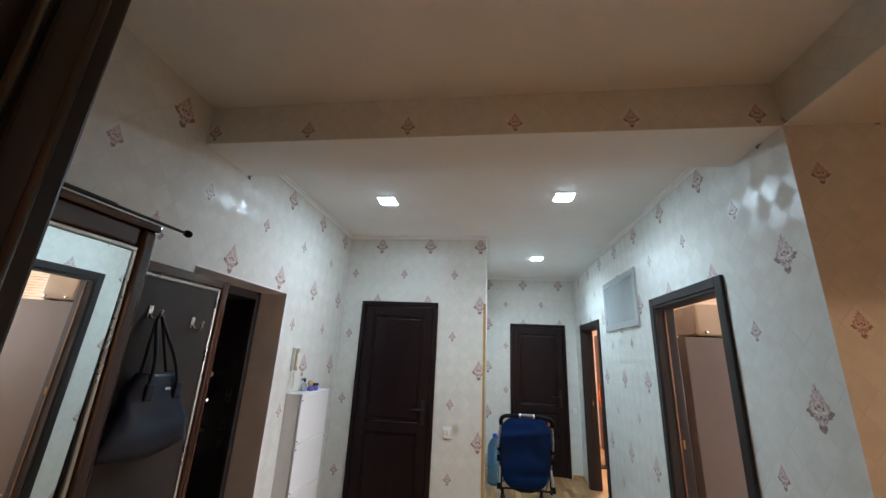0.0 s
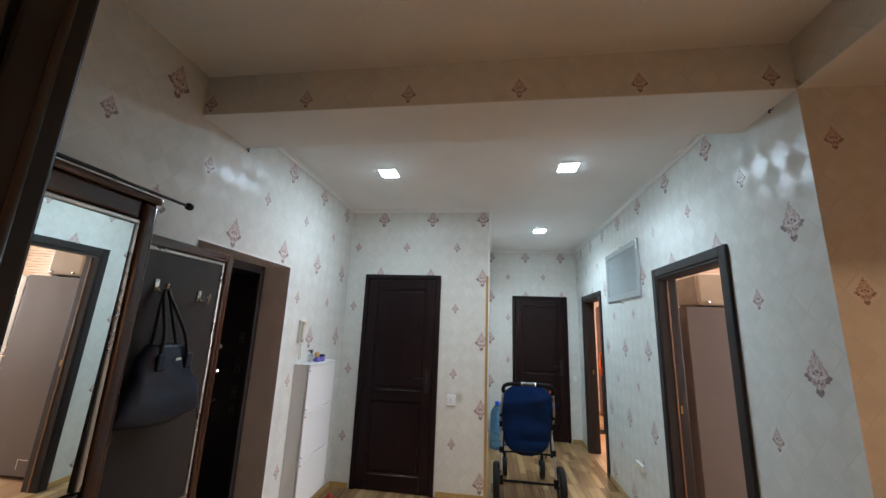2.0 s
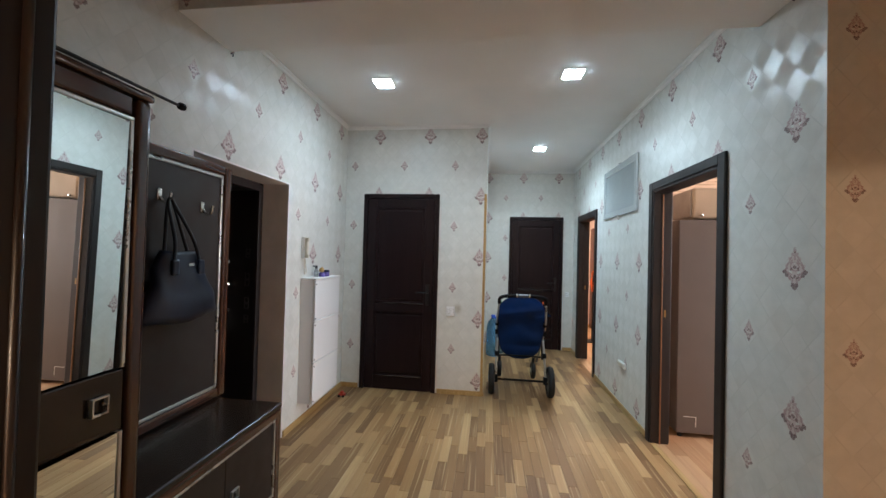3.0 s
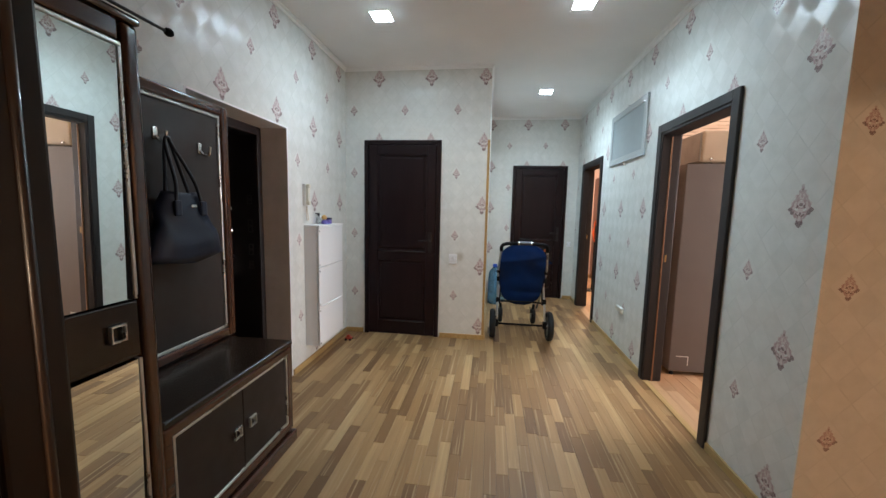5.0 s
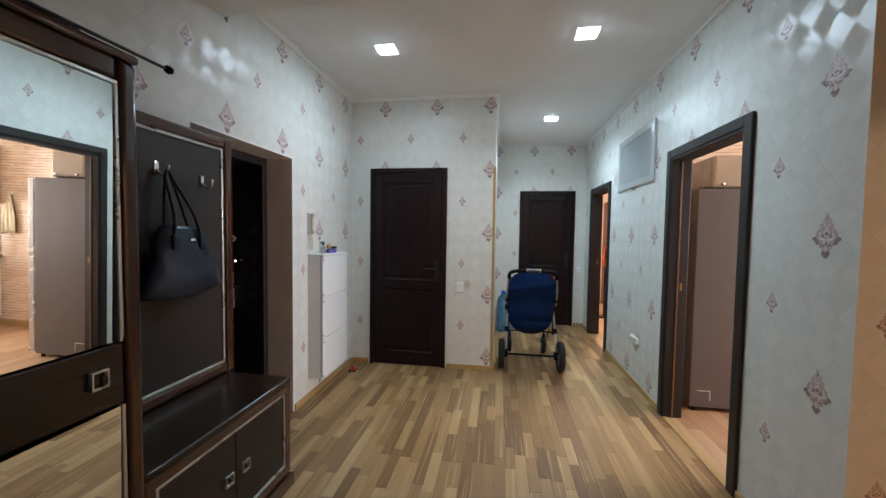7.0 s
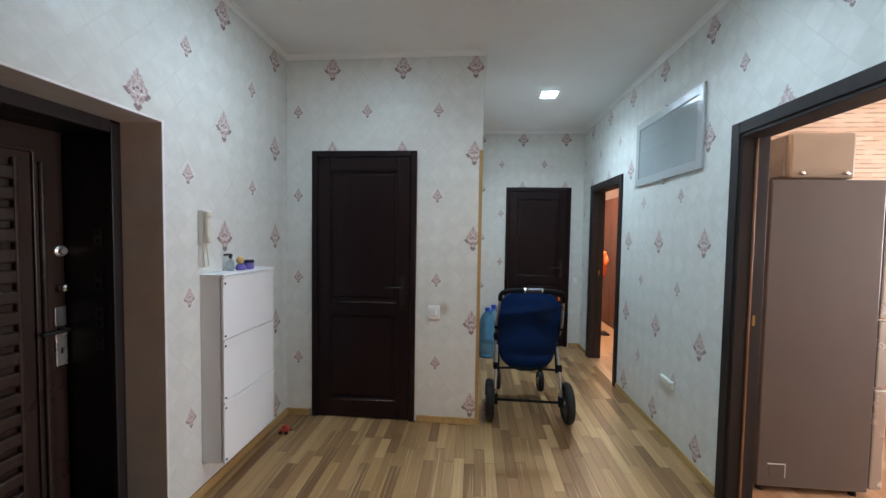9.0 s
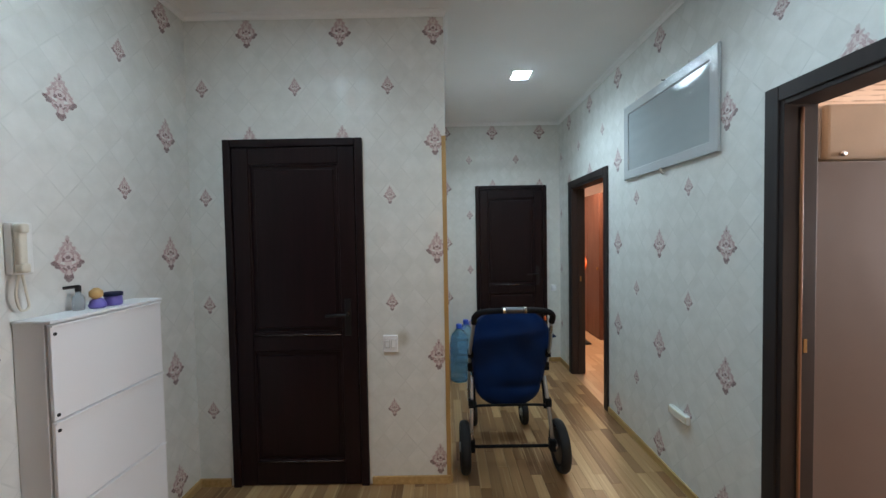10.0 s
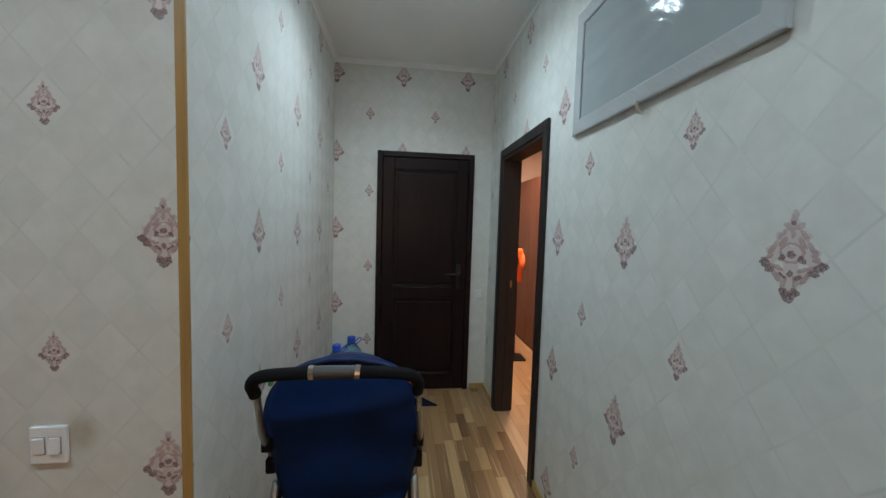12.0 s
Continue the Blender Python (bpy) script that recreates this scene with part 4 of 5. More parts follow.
# ---- things by the north wall ----
def shoe_cabinet():
    """A slim wall cabinet with three tilt-out fronts, hung clear of the floor."""
    x0, xf, y0, y1, z0, z1 = XL + 0.002, -1.358, 2.846, 3.332, 0.175, 1.206
    d = thing("shoe_cabinet", "slim white wall shoe cabinet with three tilting fronts", "shoe cabinet", (-1.42, 3.09, z0))
    soft_box("side_panel", (x0, xf - 0.022, y0, y0 + 0.012, z0, z1 - 0.012), M["white"], d, 0.002)
    soft_box("side_panel", (x0, xf - 0.022, y1 - 0.012, y1, z0, z1 - 0.012), M["white"], d, 0.002)
    soft_box("back_panel", (x0, x0 + 0.006, y0 + 0.012, y1 - 0.012, z0, z1 - 0.012), M["white"], d, 0.001)
    soft_box("bottom", (x0 + 0.006, xf - 0.022, y0 + 0.012, y1 - 0.012, z0, z0 + 0.012), M["white"], d, 0.001)
    soft_box("top", (x0, xf + 0.006, y0 - 0.004, y1 + 0.004, z1 - 0.012, z1), M["white"], d, 0.003)
    h = (z1 - 0.014 - z0) / 3
    for k in range(3):
        fr = soft_box("front", (xf - 0.014, xf, y0 + 0.001, y1 - 0.001, z0 + k * h + 0.002, z0 + (k + 1) * h - 0.002), M["white"], d, 0.0025)
        part("lip", boxes((xf - 0.001, xf + 0.006, y0 + 0.001, y1 - 0.001, z0 + (k + 1) * h - 0.012, z0 + (k + 1) * h - 0.003), bevel=0.002), M["white"], fr)
        for dz in (0.02, h - 0.035):
            part("pivot", lathe(bmesh.new(), [(0.006, 0), (0.006, 0.003)], (xf - 0.0005, y0 + 0.014, z0 + k * h + dz), "x", 10), M["steel"], fr, "dark pivot cap")
        soft_box("basket", (x0 + 0.02, xf - 0.016, y0 + 0.03, y1 - 0.03, z0 + k * h + 0.02, z0 + (k + 1) * h - 0.06), M["plastic"], d, 0.004)


def intercom():
    d = thing("intercom", "cream wall intercom handset with curled cord", "intercom", (XL, 2.84, 1.37))
    soft_box("base", (XL, XL + 0.03, 2.835, 2.90, 1.365, 1.545), M["plastic"], d, 0.006)
    bm = bmesh.new()
    box(bm, XL + 0.030, XL + 0.056, 2.836, 2.862, 1.372, 1.540, 0.008, 3)
    box(bm, XL + 0.030, XL + 0.064, 2.835, 2.863, 1.372, 1.405, 0.008, 3)
    box(bm, XL + 0.030, XL + 0.064, 2.835, 2.863, 1.507, 1.540, 0.008, 3)
    part("handset", bm, M["cream"], d, "aged cream handset", True)
    bm = bmesh.new()
    tube(bm, smooth_line([(XL + 0.03, 2.85, 1.365), (XL + 0.035, 2.835, 1.30), (XL + 0.03, 2.85, 1.245), (XL + 0.03, 2.875, 1.25), (XL + 0.03, 2.87, 1.30), (XL + 0.025, 2.865, 1.364)], 8), 0.004, 8)
    part("cord", bm, M["cream"], d, round_off=True)


def toys():
    zt = 1.2062
    d = thing("spray_bottle", "small clear spray bottle on the shoe cabinet", "bottle", (-1.452, 3.04, zt))
    part("body", lathe(bmesh.new(), [(0.017, zt), (0.019, zt + 0.01), (0.019, zt + 0.05), (0.009, zt + 0.065), (0.008, zt + 0.075)], (-1.452, 3.04, 0), "z", 16), M["clear"], d, round_off=True)
    bm = lathe(bmesh.new(), [(0.010, zt + 0.074), (0.010, zt + 0.095), (0.004, zt + 0.10)], (-1.452, 3.04, 0), "z", 12)
    box(bm, -1.457, -1.447, 2.985, 3.04, zt + 0.088, zt + 0.100, 0.003)
    part("nozzle", bm, M["steel"], d)
    d = thing("toy_figure", "small purple toy with an ochre round top", "toy", (-1.42, 3.09, zt))
    part("base", lathe(bmesh.new(), [(0.024, zt), (0.030, zt + 0.012), (0.022, zt + 0.032), (0.012, zt + 0.04)], (-1.42, 3.085, 0), "z", 16), M["purple"], d, round_off=True)
    part("top", lathe(bmesh.new(), [(0.010, zt + 0.038), (0.022, zt + 0.05), (0.022, zt + 0.068), (0.008, zt + 0.082)], (-1.42, 3.08, 0), "z", 16), M["yellow"], d, round_off=True)
    d = thing("jar", "small purple lidded jar on the shoe cabinet", "jar", (-1.415, 3.15, zt))
    part("body", lathe(bmesh.new(), [(0.028, zt), (0.032, zt + 0.006), (0.030, zt + 0.036), (0.026, zt + 0.04)], (-1.415, 3.15, 0), "z", 20), M["purple"], d, round_off=True)
    part("lid", lathe(bmesh.new(), [(0.033, zt + 0.040), (0.033, zt + 0.052), (0.028, zt + 0.056)], (-1.415, 3.15, 0), "z", 20), M["navyfab"], d, "dark lid")
    d = thing("toy_car", "small red plastic toy on the floor", "toy", (-1.36, 3.48, 0))
    bm = bmesh.new()
    box(bm, -1.395, -1.325, 3.455, 3.505, 0.012, 0.034, 0.010, 3)
    box(bm, -1.378, -1.345, 3.460, 3.500, 0.030, 0.056, 0.010, 3)
    part("body", bm, M["red"], d, round_off=True)
    for x in (-1.382, -1.338):
        for y in (3.452, 3.508):
            part("wheel", lathe(bmesh.new(), [(0.012, -0.004), (0.012, 0.004)], (x, y, 0.0125), "y", 12), M["rubber"], d)


def switch(name, x, y, z, w, h, label):
    d = thing(name, label, "switch", (x, y, z))
    bm = bmesh.new()
    box(bm, x - w / 2, x + w / 2, y - 0.014, y - 0.0005, z - h / 2, z + h / 2, 0.004, 3)
    part("plate", bm, M["white"], d)
    for k in (-1, 1):
        # grey sheet behind each rocker stands in for the shaded gap around it
        soft_box("joint", (x + k * w * 0.22 - 0.015, x + k * w * 0.22 + 0.015, y - 0.0148, y - 0.012, z - h * 0.235, z + h * 0.235), M["tube"], d, 0.0003)
        bm = bmesh.new()
        box(bm, x + k * w * 0.22 - 0.0125, x + k * w * 0.22 + 0.0125, y - 0.021, y - 0.0125, z - h * 0.22, z + h * 0.22, 0.003, 2)
        for v in bm.verts:
            if v.co.y < y - 0.014:
                v.co.y += k * 0.10 * (v.co.z - z)
        part("rocker", bm, M["white"], d)
    return d


shoe_cabinet(), intercom(), toys()
switch("light_switch", -0.330, YN, 0.848, 0.086, 0.100, "white double light switch on papered wall")
switch("light_switch", 1.262, YF, 0.862, 0.060, 0.075, "small white light switch beside corridor door")
# plug and short white conduit on the east wall
plug = thing("wall_outlet", "white wall outlet box slightly tilted on wall", "outlet", (XR, 3.68, 0.40))
soft_box("plate", (XR - 0.022, XR - 0.0005, 3.597, 3.765, 0.400, 0.452), M["plastic"], plug, 0.006)
soft_box("cover", (XR - 0.025, XR - 0.022, 3.604, 3.758, 0.407, 0.445), M["cream"], plug, 0.004)


# ---- framed picture ----
def picture():
    y0, y1, z0, z1, x = 3.384, 4.300, 1.862, 2.382, XR
    d = thing("framed_picture", "grey framed picture still wrapped in clear film", "picture", (x, (y0 + y1) / 2, z0))
    soft_box("backing", (x - 0.010, x - 0.001, y0 + 0.01, y1 - 0.01, z0 + 0.01, z1 - 0.01), M["plaster"], d, 0.002)
    part("frame", ring_frame(bmesh.new(), "x", x - 0.002, -0.018, y0, y1, z0, z1, 0.062, 0.006), M["frame"], d, "grey frame under clear film")
    bm = bmesh.new()
    bmesh.ops.create_grid(bm, x_segments=60, y_segments=34, size=0.5)
    for v in bm.verts:
        y, z = y0 + 0.055 + (v.co.x + 0.5) * (y1 - y0 - 0.11), z0 + 0.055 + (v.co.y + 0.5) * (z1 - z0 - 0.11)
        v.co = (x - 0.013 - 0.002 * noise.noise((y * 7, z * 20, 0)), y, z)
    part("print", bm, M["film"], d, "grey print behind creased film", True)
    bm = tube(bmesh.new(), smooth_line([(x - 0.004, 3.84, z0 - 0.03), (x - 0.016, 3.84, z0 - 0.026), (x - 0.025, 3.84, z0 - 0.006), (x - 0.025, 3.84, z0 + 0.008)]), 0.006, 8)
    part("hanger", bm, M["trim"], d, "small metal support hook")
    part("nail", lathe(bmesh.new(), [(0.007, 0), (0.003, -0.004), (0.003, -0.02)], (x - 0.001, 3.84, z1 + 0.012), "x", 8), M["steel"], d)


picture()


def nail(x, y, z, s):
    d = thing("wall_hook", "tiny dark screw hook under the ceiling beam", "hook", (x, y, z), group="beam hooks")
    part("shank", tube(bmesh.new(), smooth_line([(x, y, z), (x - s * 0.012, y, z - 0.002), (x - s * 0.016, y, z - 0.012), (x - s * 0.010, y, z - 0.016)]), 0.0035, 8), M["steel"], d)


nail(XL, 1.955, 2.58, -1), nail(XR, 1.733, 2.583, 1)


# ---- pushchair ----
def wheel(x, y, r, w, parent, name="wheel"):
    wl = part(name, lathe(bmesh.new(), [(r * 0.62, -w * 0.3), (r * 0.66, w * -0.34), (r * 0.66, w * 0.34), (r * 0.62, w * 0.3)], (x, y, r), "x", 28), M["steel"], parent)
    bm = bmesh.new()
    n, m = 36, 10
    vs = [[bm.verts.new((x + w / 2 * math.cos(b) * 0.98, y + (r - w * 0.36 + w * 0.36 * math.sin(b)) * math.cos(a), r + (r - w * 0.36 + w * 0.36 * math.sin(b)) * math.sin(a)))
           for b in [k * math.tau / m for k in range(m)]] for a in [k * math.tau / n for k in range(n)]]
    for i in range(n):
        for k in range(m):
            bm.faces.new((vs[i][k], vs[(i + 1) % n][k], vs[(i + 1) % n][(k + 1) % m], vs[i][(k + 1) % m]))
    part("tyre", bm, M["rubber"], wl, "black rubber tyre", True)
    part("hub", lathe(bmesh.new(), [(0.024, -w * 0.56), (0.03, -w * 0.4), (0.03, w * 0.4), (0.024, w * 0.56)], (x, y, r), "x", 14), M["tube"], wl, "grey hub", True)


def back_outline(t):
    """Half-width of the seat back at height t from 0 to 1: a shield, widest high up."""
    w = 0.246 - 0.052 * max(0.0, (0.62 - t) / 0.62)
    if t < 0.24:
        w *= max(0.0, 1 - ((0.24 - t) / 0.243) ** 2.2) ** 0.5
    if t > 0.66:
        w *= max(0.0, 1 - ((t - 0.66) / 0.343) ** 2.6) ** 0.5
    return w + 0.003


def pushchair():
    cx = 0.400
    d = thing("pushchair", "blue fabric pushchair with black foam handle, seen from behind", "pushchair", (cx, 4.05, 0))
    bm = bmesh.new()
    n, m = 36, 22
    grid = []
    for j in range(n + 1):
        t = j / n
        hw = back_outline(t)
        row = []
        for k in range(m + 1):
            s = k / m * 2 - 1
            x = cx + 0.002 + hw * s
            bulge = 0.045 * (1 - s * s) * math.sin(math.pi * min(1, t * 1.05)) ** 0.6
            fold = 0.010 * noise.noise((x * 9, t * 6, 2.0)) + 0.012 * math.exp(-((t - 0.76 - 0.05 * s) / 0.05) ** 2) - 0.010 * math.exp(-((t - 0.22) / 0.04) ** 2) * (1 + s)
            row.append((x, 3.86 + 0.15 * (1 - t) - bulge - fold, 0.335 + 0.685 * t))
        grid.append(row)
    front = [[bm.verts.new(p) for p in row] for row in grid]
    back = [[bm.verts.new((p[0], p[1] + 0.05, p[2])) for p in row] for row in grid]
    for a, flip in ((front, False), (back, True)):
        for j in range(n):
            for k in range(m):
                q = (a[j][k], a[j][k + 1], a[j + 1][k + 1], a[j + 1][k])
                bm.faces.new(q[::-1] if flip else q)
    edge_f = front[0] + [r[-1] for r in front[1:]] + front[-1][-2::-1] + [r[0] for r in front[-2:0:-1]]
    edge_b = back[0] + [r[-1] for r in back[1:]] + back[-1][-2::-1] + [r[0] for r in back[-2:0:-1]]
    for k in range(len(edge_f)):
        q = (k + 1) % len(edge_f)
        bm.faces.new((edge_f[k], edge_b[k], edge_b[q], edge_f[q]))
    seat = part("seat_back", bm, M["blue"], d, "royal blue quilted fabric back", True)
    bm = bmesh.new()
    tube(bm, [Vector(grid[j][0]) + Vector((0.0, 0.006, 0)) for j in range(0, n)] + [Vector(grid[n][k]) for k in range(m + 1)] + [Vector(grid[j][m]) + Vector((0, 0.006, 0)) for j in range(n - 1, -1, -1)], 0.006, 8)
    part("piping", bm, M["navyfab"], seat, "dark blue piping", True)
    bm = bmesh.new()
    box(bm, cx - 0.19, cx + 0.19, 4.02, 4.36, 0.44, 0.52, 0.03, 3)
    part("seat", bm, M["navyfab"], d, round_off=True)
    bm = bmesh.new()
    n2 = 16
    rows = []
    for j in range(7):
        a = j / 6 * 1.15
        rows.append([bm.verts.new((cx + 0.215 * math.cos(k / n2 * math.pi), 3.92 + 0.19 * math.sin(a) * 1.2, 0.79 + (0.215 * math.cos(a * 0.8)) * math.sin(k / n2 * math.pi))) for k in range(n2 + 1)])
    for r, q in zip(rows, rows[1:]):
        for k in range(n2):
            bm.faces.new((r[k], r[k + 1], q[k + 1], q[k]))
    hood = part("hood", bm, M["navyfab"], d, "folded dark blue hood", True)
    md = hood.modifiers.new("thickness", "SOLIDIFY")
    md.thickness = 0.008
    # side tubes, handle and foam
    for s in (-1, 1):
        bm = tube(bmesh.new(), smooth_line([(cx + s * 0.235, 4.42, 0.20), (cx + s * 0.245, 4.15, 0.46), (cx + s * 0.252, 3.92, 0.72), (cx + s * 0.240, 3.83, 0.88), (cx + s * 0.233, 3.79, 0.955)]), 0.011)
        part("side_tube", bm, M["tube"], d, "brushed metal tube", True)
        bm = tube(bmesh.new(), smooth_line([(cx + s * 0.255, 3.85, 0.16), (cx + s * 0.247, 3.90, 0.35), (cx + s * 0.238, 3.98, 0.55)]), 0.012)
        part("rear_leg", bm, M["tube"], d, "brushed metal leg", True)
        bm = tube(bmesh.new(), smooth_line([(cx + s * 0.225, 3.92, 0.36), (cx + s * 0.225, 3.97, 0.50), (cx + s * 0.228, 4.08, 0.58)]), 0.008)
        part("brace", bm, M["foam"], d, round_off=True)
        for z, y in ((0.40, 3.92), (0.62, 3.97), (0.72, 3.93)):
            soft_box("joint", (cx + s * 0.248 - 0.017, cx + s * 0.248 + 0.017, y - 0.022, y + 0.022, z - 0.026, z + 0.026), M["foam"], d, 0.006)
        soft_box("axle_bracket", (cx + s * 0.252 - 0.02, cx + s * 0.252 + 0.02, 3.83, 3.88, 0.125, 0.20), M["foam"], d, 0.006)
        wheel(cx + s * (0.298 if s > 0 else 0.295), 3.855, 0.155, 0.062, d)
        wheel(cx + s * 0.195, 4.42, 0.095, 0.05, d, "front_wheel")
        bm = tube(bmesh.new(), [(cx + s * 0.195, 4.42, 0.095), (cx + s * 0.197, 4.41, 0.24)], 0.016)
        part("front_fork", bm, M["foam"], d, round_off=True)
    bm = tube(bmesh.new(), smooth_line([(cx - 0.233, 3.785, 0.95), (cx - 0.231, 3.755, 0.995), (cx - 0.195, 3.735, 1.024), (cx - 0.10, 3.728, 1.034), (cx, 3.726, 1.036), (cx + 0.10, 3.728, 1.034), (cx + 0.195, 3.735, 1.024), (cx + 0.231, 3.755, 0.995), (cx + 0.233, 3.785, 0.95)]), 0.0175, 14)
    hd = part("handle", bm, M["foam"], d, "black foam handlebar", True)
    part("grip_clamp", tube(bmesh.new(), [(cx - 0.055, 3.7265, 1.036), (cx + 0.055, 3.7265, 1.036)], 0.0185, 16), M["darksteel"], hd, "dark shiny clamp sleeve")
    for s in (-1, 1):
        part("clamp_ring", tube(bmesh.new(), [(cx + s * 0.055, 3.7265, 1.036), (cx + s * 0.069, 3.7265, 1.0353)], 0.0200, 16), M["chrome"], hd, "chrome clamp ring")
    part("axle", tube(bmesh.new(), [(cx - 0.30, 3.855, 0.155), (cx + 0.30, 3.855, 0.155)], 0.010), M["foam"], d, round_off=True)
    part("crossbar", tube(bmesh.new(), smooth_line([(cx - 0.243, 3.92, 0.36), (cx - 0.21, 3.915, 0.385), (cx, 3.912, 0.39), (cx + 0.21, 3.915, 0.385), (cx + 0.243, 3.92, 0.36)]), 0.008), M["foam"], d, round_off=True)
    for s in (-1, 1):
        soft_box("buckle", (cx + s * 0.214 - 0.006, cx + s * 0.214 + 0.006, 3.845, 3.865, 0.945, 0.970), M["orange"] if s > 0 else M["green"], d, 0.004, "coloured strap tag")
    bm = bmesh.new()
    vs = [bm.verts.new(c) for c in ((cx + 0.255, 3.93, 0.86), (cx + 0.255, 3.99, 0.80), (cx + 0.315, 3.96, 0.815))]
    ws = [bm.verts.new(v.co + Vector((0, 0.015, -0.012))) for v in vs]
    bm.faces.new(vs), bm.faces.new(ws[::-1])
    for k in range(3):
        bm.faces.new((vs[k], ws[k], ws[(k + 1) % 3], vs[(k + 1) % 3]))
    part("strap_end", bm, M["blue"], d, "loose dark blue strap end")


pushchair()


def water_bottle(x, y):
    d = thing("water_bottle", "large blue plastic water bottle on the floor", "bottle", (x, y, 0), group="water bottles")
    prof = [(0.02, 0.004), (0.08, 0.0), (0.094, 0.014)]
    for k in range(5):
        z = 0.04 + k * 0.075
        prof += [(0.094, z), (0.094, z + 0.05), (0.088, z + 0.0575), (0.088, z + 0.0675)]
    prof += [(0.092, 0.42), (0.075, 0.475), (0.035, 0.525), (0.026, 0.54)]
    part("body", lathe(bmesh.new(), prof, (x, y, 0), "z", 28), M["bottle"], d, round_off=True)
    part("cap", lathe(bmesh.new(), [(0.030, 0.54), (0.030, 0.578), (0.027, 0.582)], (x, y, 0), "z", 18), M["cap"], d, "blue screw cap")
    bm = tube(bmesh.new(), smooth_line([(x + 0.02, y, 0.53), (x + 0.055, y - 0.01, 0.575), (x + 0.075, y, 0.565), (x + 0.05, y, 0.535), (x + 0.02, y, 0.52)]), 0.004, 6)
    part("carry_loop", bm, M["cap"], d)


water_bottle(0.135, 5.32), water_bottle(0.215, 5.50)


# ---- kitchen ----
def kitchen():
    d = thing("fridge", "tall warm grey refrigerator with silver front", "refrigerator", (1.92, 3.5, 0))
    soft_box("body", (1.592, 2.17, 3.20, 3.80, 0.035, 1.768), M["fridge"], d, 0.006)
    for z0, z1 in ((0.05, 0.62), (0.63, 1.00), (1.01, 1.755)):
        dr = soft_box("door", (2.178, 2.245, 3.202, 3.798, z0, z1), M["fridgefront"], d, 0.010, "silver fridge door")
        soft_box("handle", (2.245, 2.262, 3.25, 3.27, z0 + 0.06, min(z1 - 0.04, z0 + 0.5)), M["trim"], dr, 0.004)
    for x in (1.63, 2.12):
        for y in (3.23, 3.77):
            part("foot", lathe(bmesh.new(), [(0.018, 0), (0.014, 0.036)], (x, y, 0), "z", 10), M["rubber"], d)
    soft_box("service_plate", (1.655, 1.735, 3.1985, 3.2005, 0.09, 0.165), M["fridge"], d, 0.0005)
    part("plate_edge", boxes((1.645, 1.74, 3.197, 3.2, 0.166, 0.171), (1.735, 1.740, 3.197, 3.2, 0.09, 0.166)), M["plastic"], d, "white tape edge")
    d = thing("breadbox", "beige metal box with two knobs on the fridge", "storage box", (1.92, 3.45, 1.768))
    bm = bmesh.new()
    box(bm, 1.735, 2.09, 3.28, 3.62, 1.785, 2.045, 0.02, 3)
    part("body", bm, M["beige"], d)
    soft_box("side_door", (1.722, 1.737, 3.30, 3.60, 1.80, 2.03), M["worktop"], d, 0.004, "grey side panel")
    for x in (1.80, 2.03):
        part("knob", lathe(bmesh.new(), [(0.008, 0), (0.008, -0.006), (0.013, -0.010), (0.011, -0.018)], (x, 3.28, 1.815), "y", 14), M["chrome"], d, "small metal knob", True)
        soft_box("foot", (x - 0.03, x + 0.03, 3.30, 3.60, 1.7685, 1.786), M["rubber"], d, 0.002)
    # worktop with base and wall units along the north wall
    for k in range(3):
        x0 = 3.75 + k * 0.51
        d = thing("base_unit", "white kitchen base unit with dark door", "cabinet", (x0 + 0.25, 3.75, 0), "kitchen base units")
        soft_box("body", (x0, x0 + 0.505, 3.47, 4.045, 0.12, 0.84), M["white"], d, 0.003)
        soft_box("door", (x0 + 0.004, x0 + 0.501, 3.45, 3.468, 0.125, 0.835), M["leafbrown"], d, 0.003, "dark brown door")
        for x in (x0 + 0.04, x0 + 0.46):
            part("leg", lathe(bmesh.new(), [(0.02, 0), (0.018, 0.12)], (x, 3.52, 0), "z", 12), M["trim"], d)
        d = thing("wall_unit", "maple veneer kitchen wall unit with bar handles", "cabinet", (x0 + 0.25, 3.9, 1.5), "kitchen wall units")
        soft_box("body", (x0, x0 + 0.505, 3.74, 4.045, 1.50, 2.22), M["kitchencab"], d, 0.003)
        for j in (0, 1):
            dr = soft_box("door", (x0 + 0.003 + j * 0.251, x0 + 0.249 + j * 0.251, 3.72, 3.738, 1.503, 2.217), M["kitchencab"], d, 0.003)
            hx = x0 + 0.249 + (0.03 if j else -0.03)
            part("handle", tube(bmesh.new(), smooth_line([(hx, 3.72, 1.56), (hx, 3.695, 1.575), (hx, 3.69, 1.62), (hx, 3.695, 1.665), (hx, 3.72, 1.68)]), 0.005, 8), M["chrome"], dr, "bow handle", True)
    tagged(part("worktop", boxes((3.74, 5.295, 3.44, 4.048, 0.842, 0.88), bevel=0.004), M["worktop"]), "speckled grey kitchen worktop", "worktop")
    bm = bmesh.new()
    for i in range(14):
        for j in range(5):
            box(bm, 3.76 + i * 0.11, 3.866 + i * 0.11, 4.042, 4.049, 0.885 + j * 0.12, 1.001 + j * 0.12, 0.002, 1)
    tagged(part("splashback", bm, M["tile"]), "grey square tile splashback", "tiles", kind="stuff")
    d = thing("towel", "cream patterned towel hanging on a wall hook", "towel", (3.62, 4.03, 1.1))
    bm = bmesh.new()
    rows = []
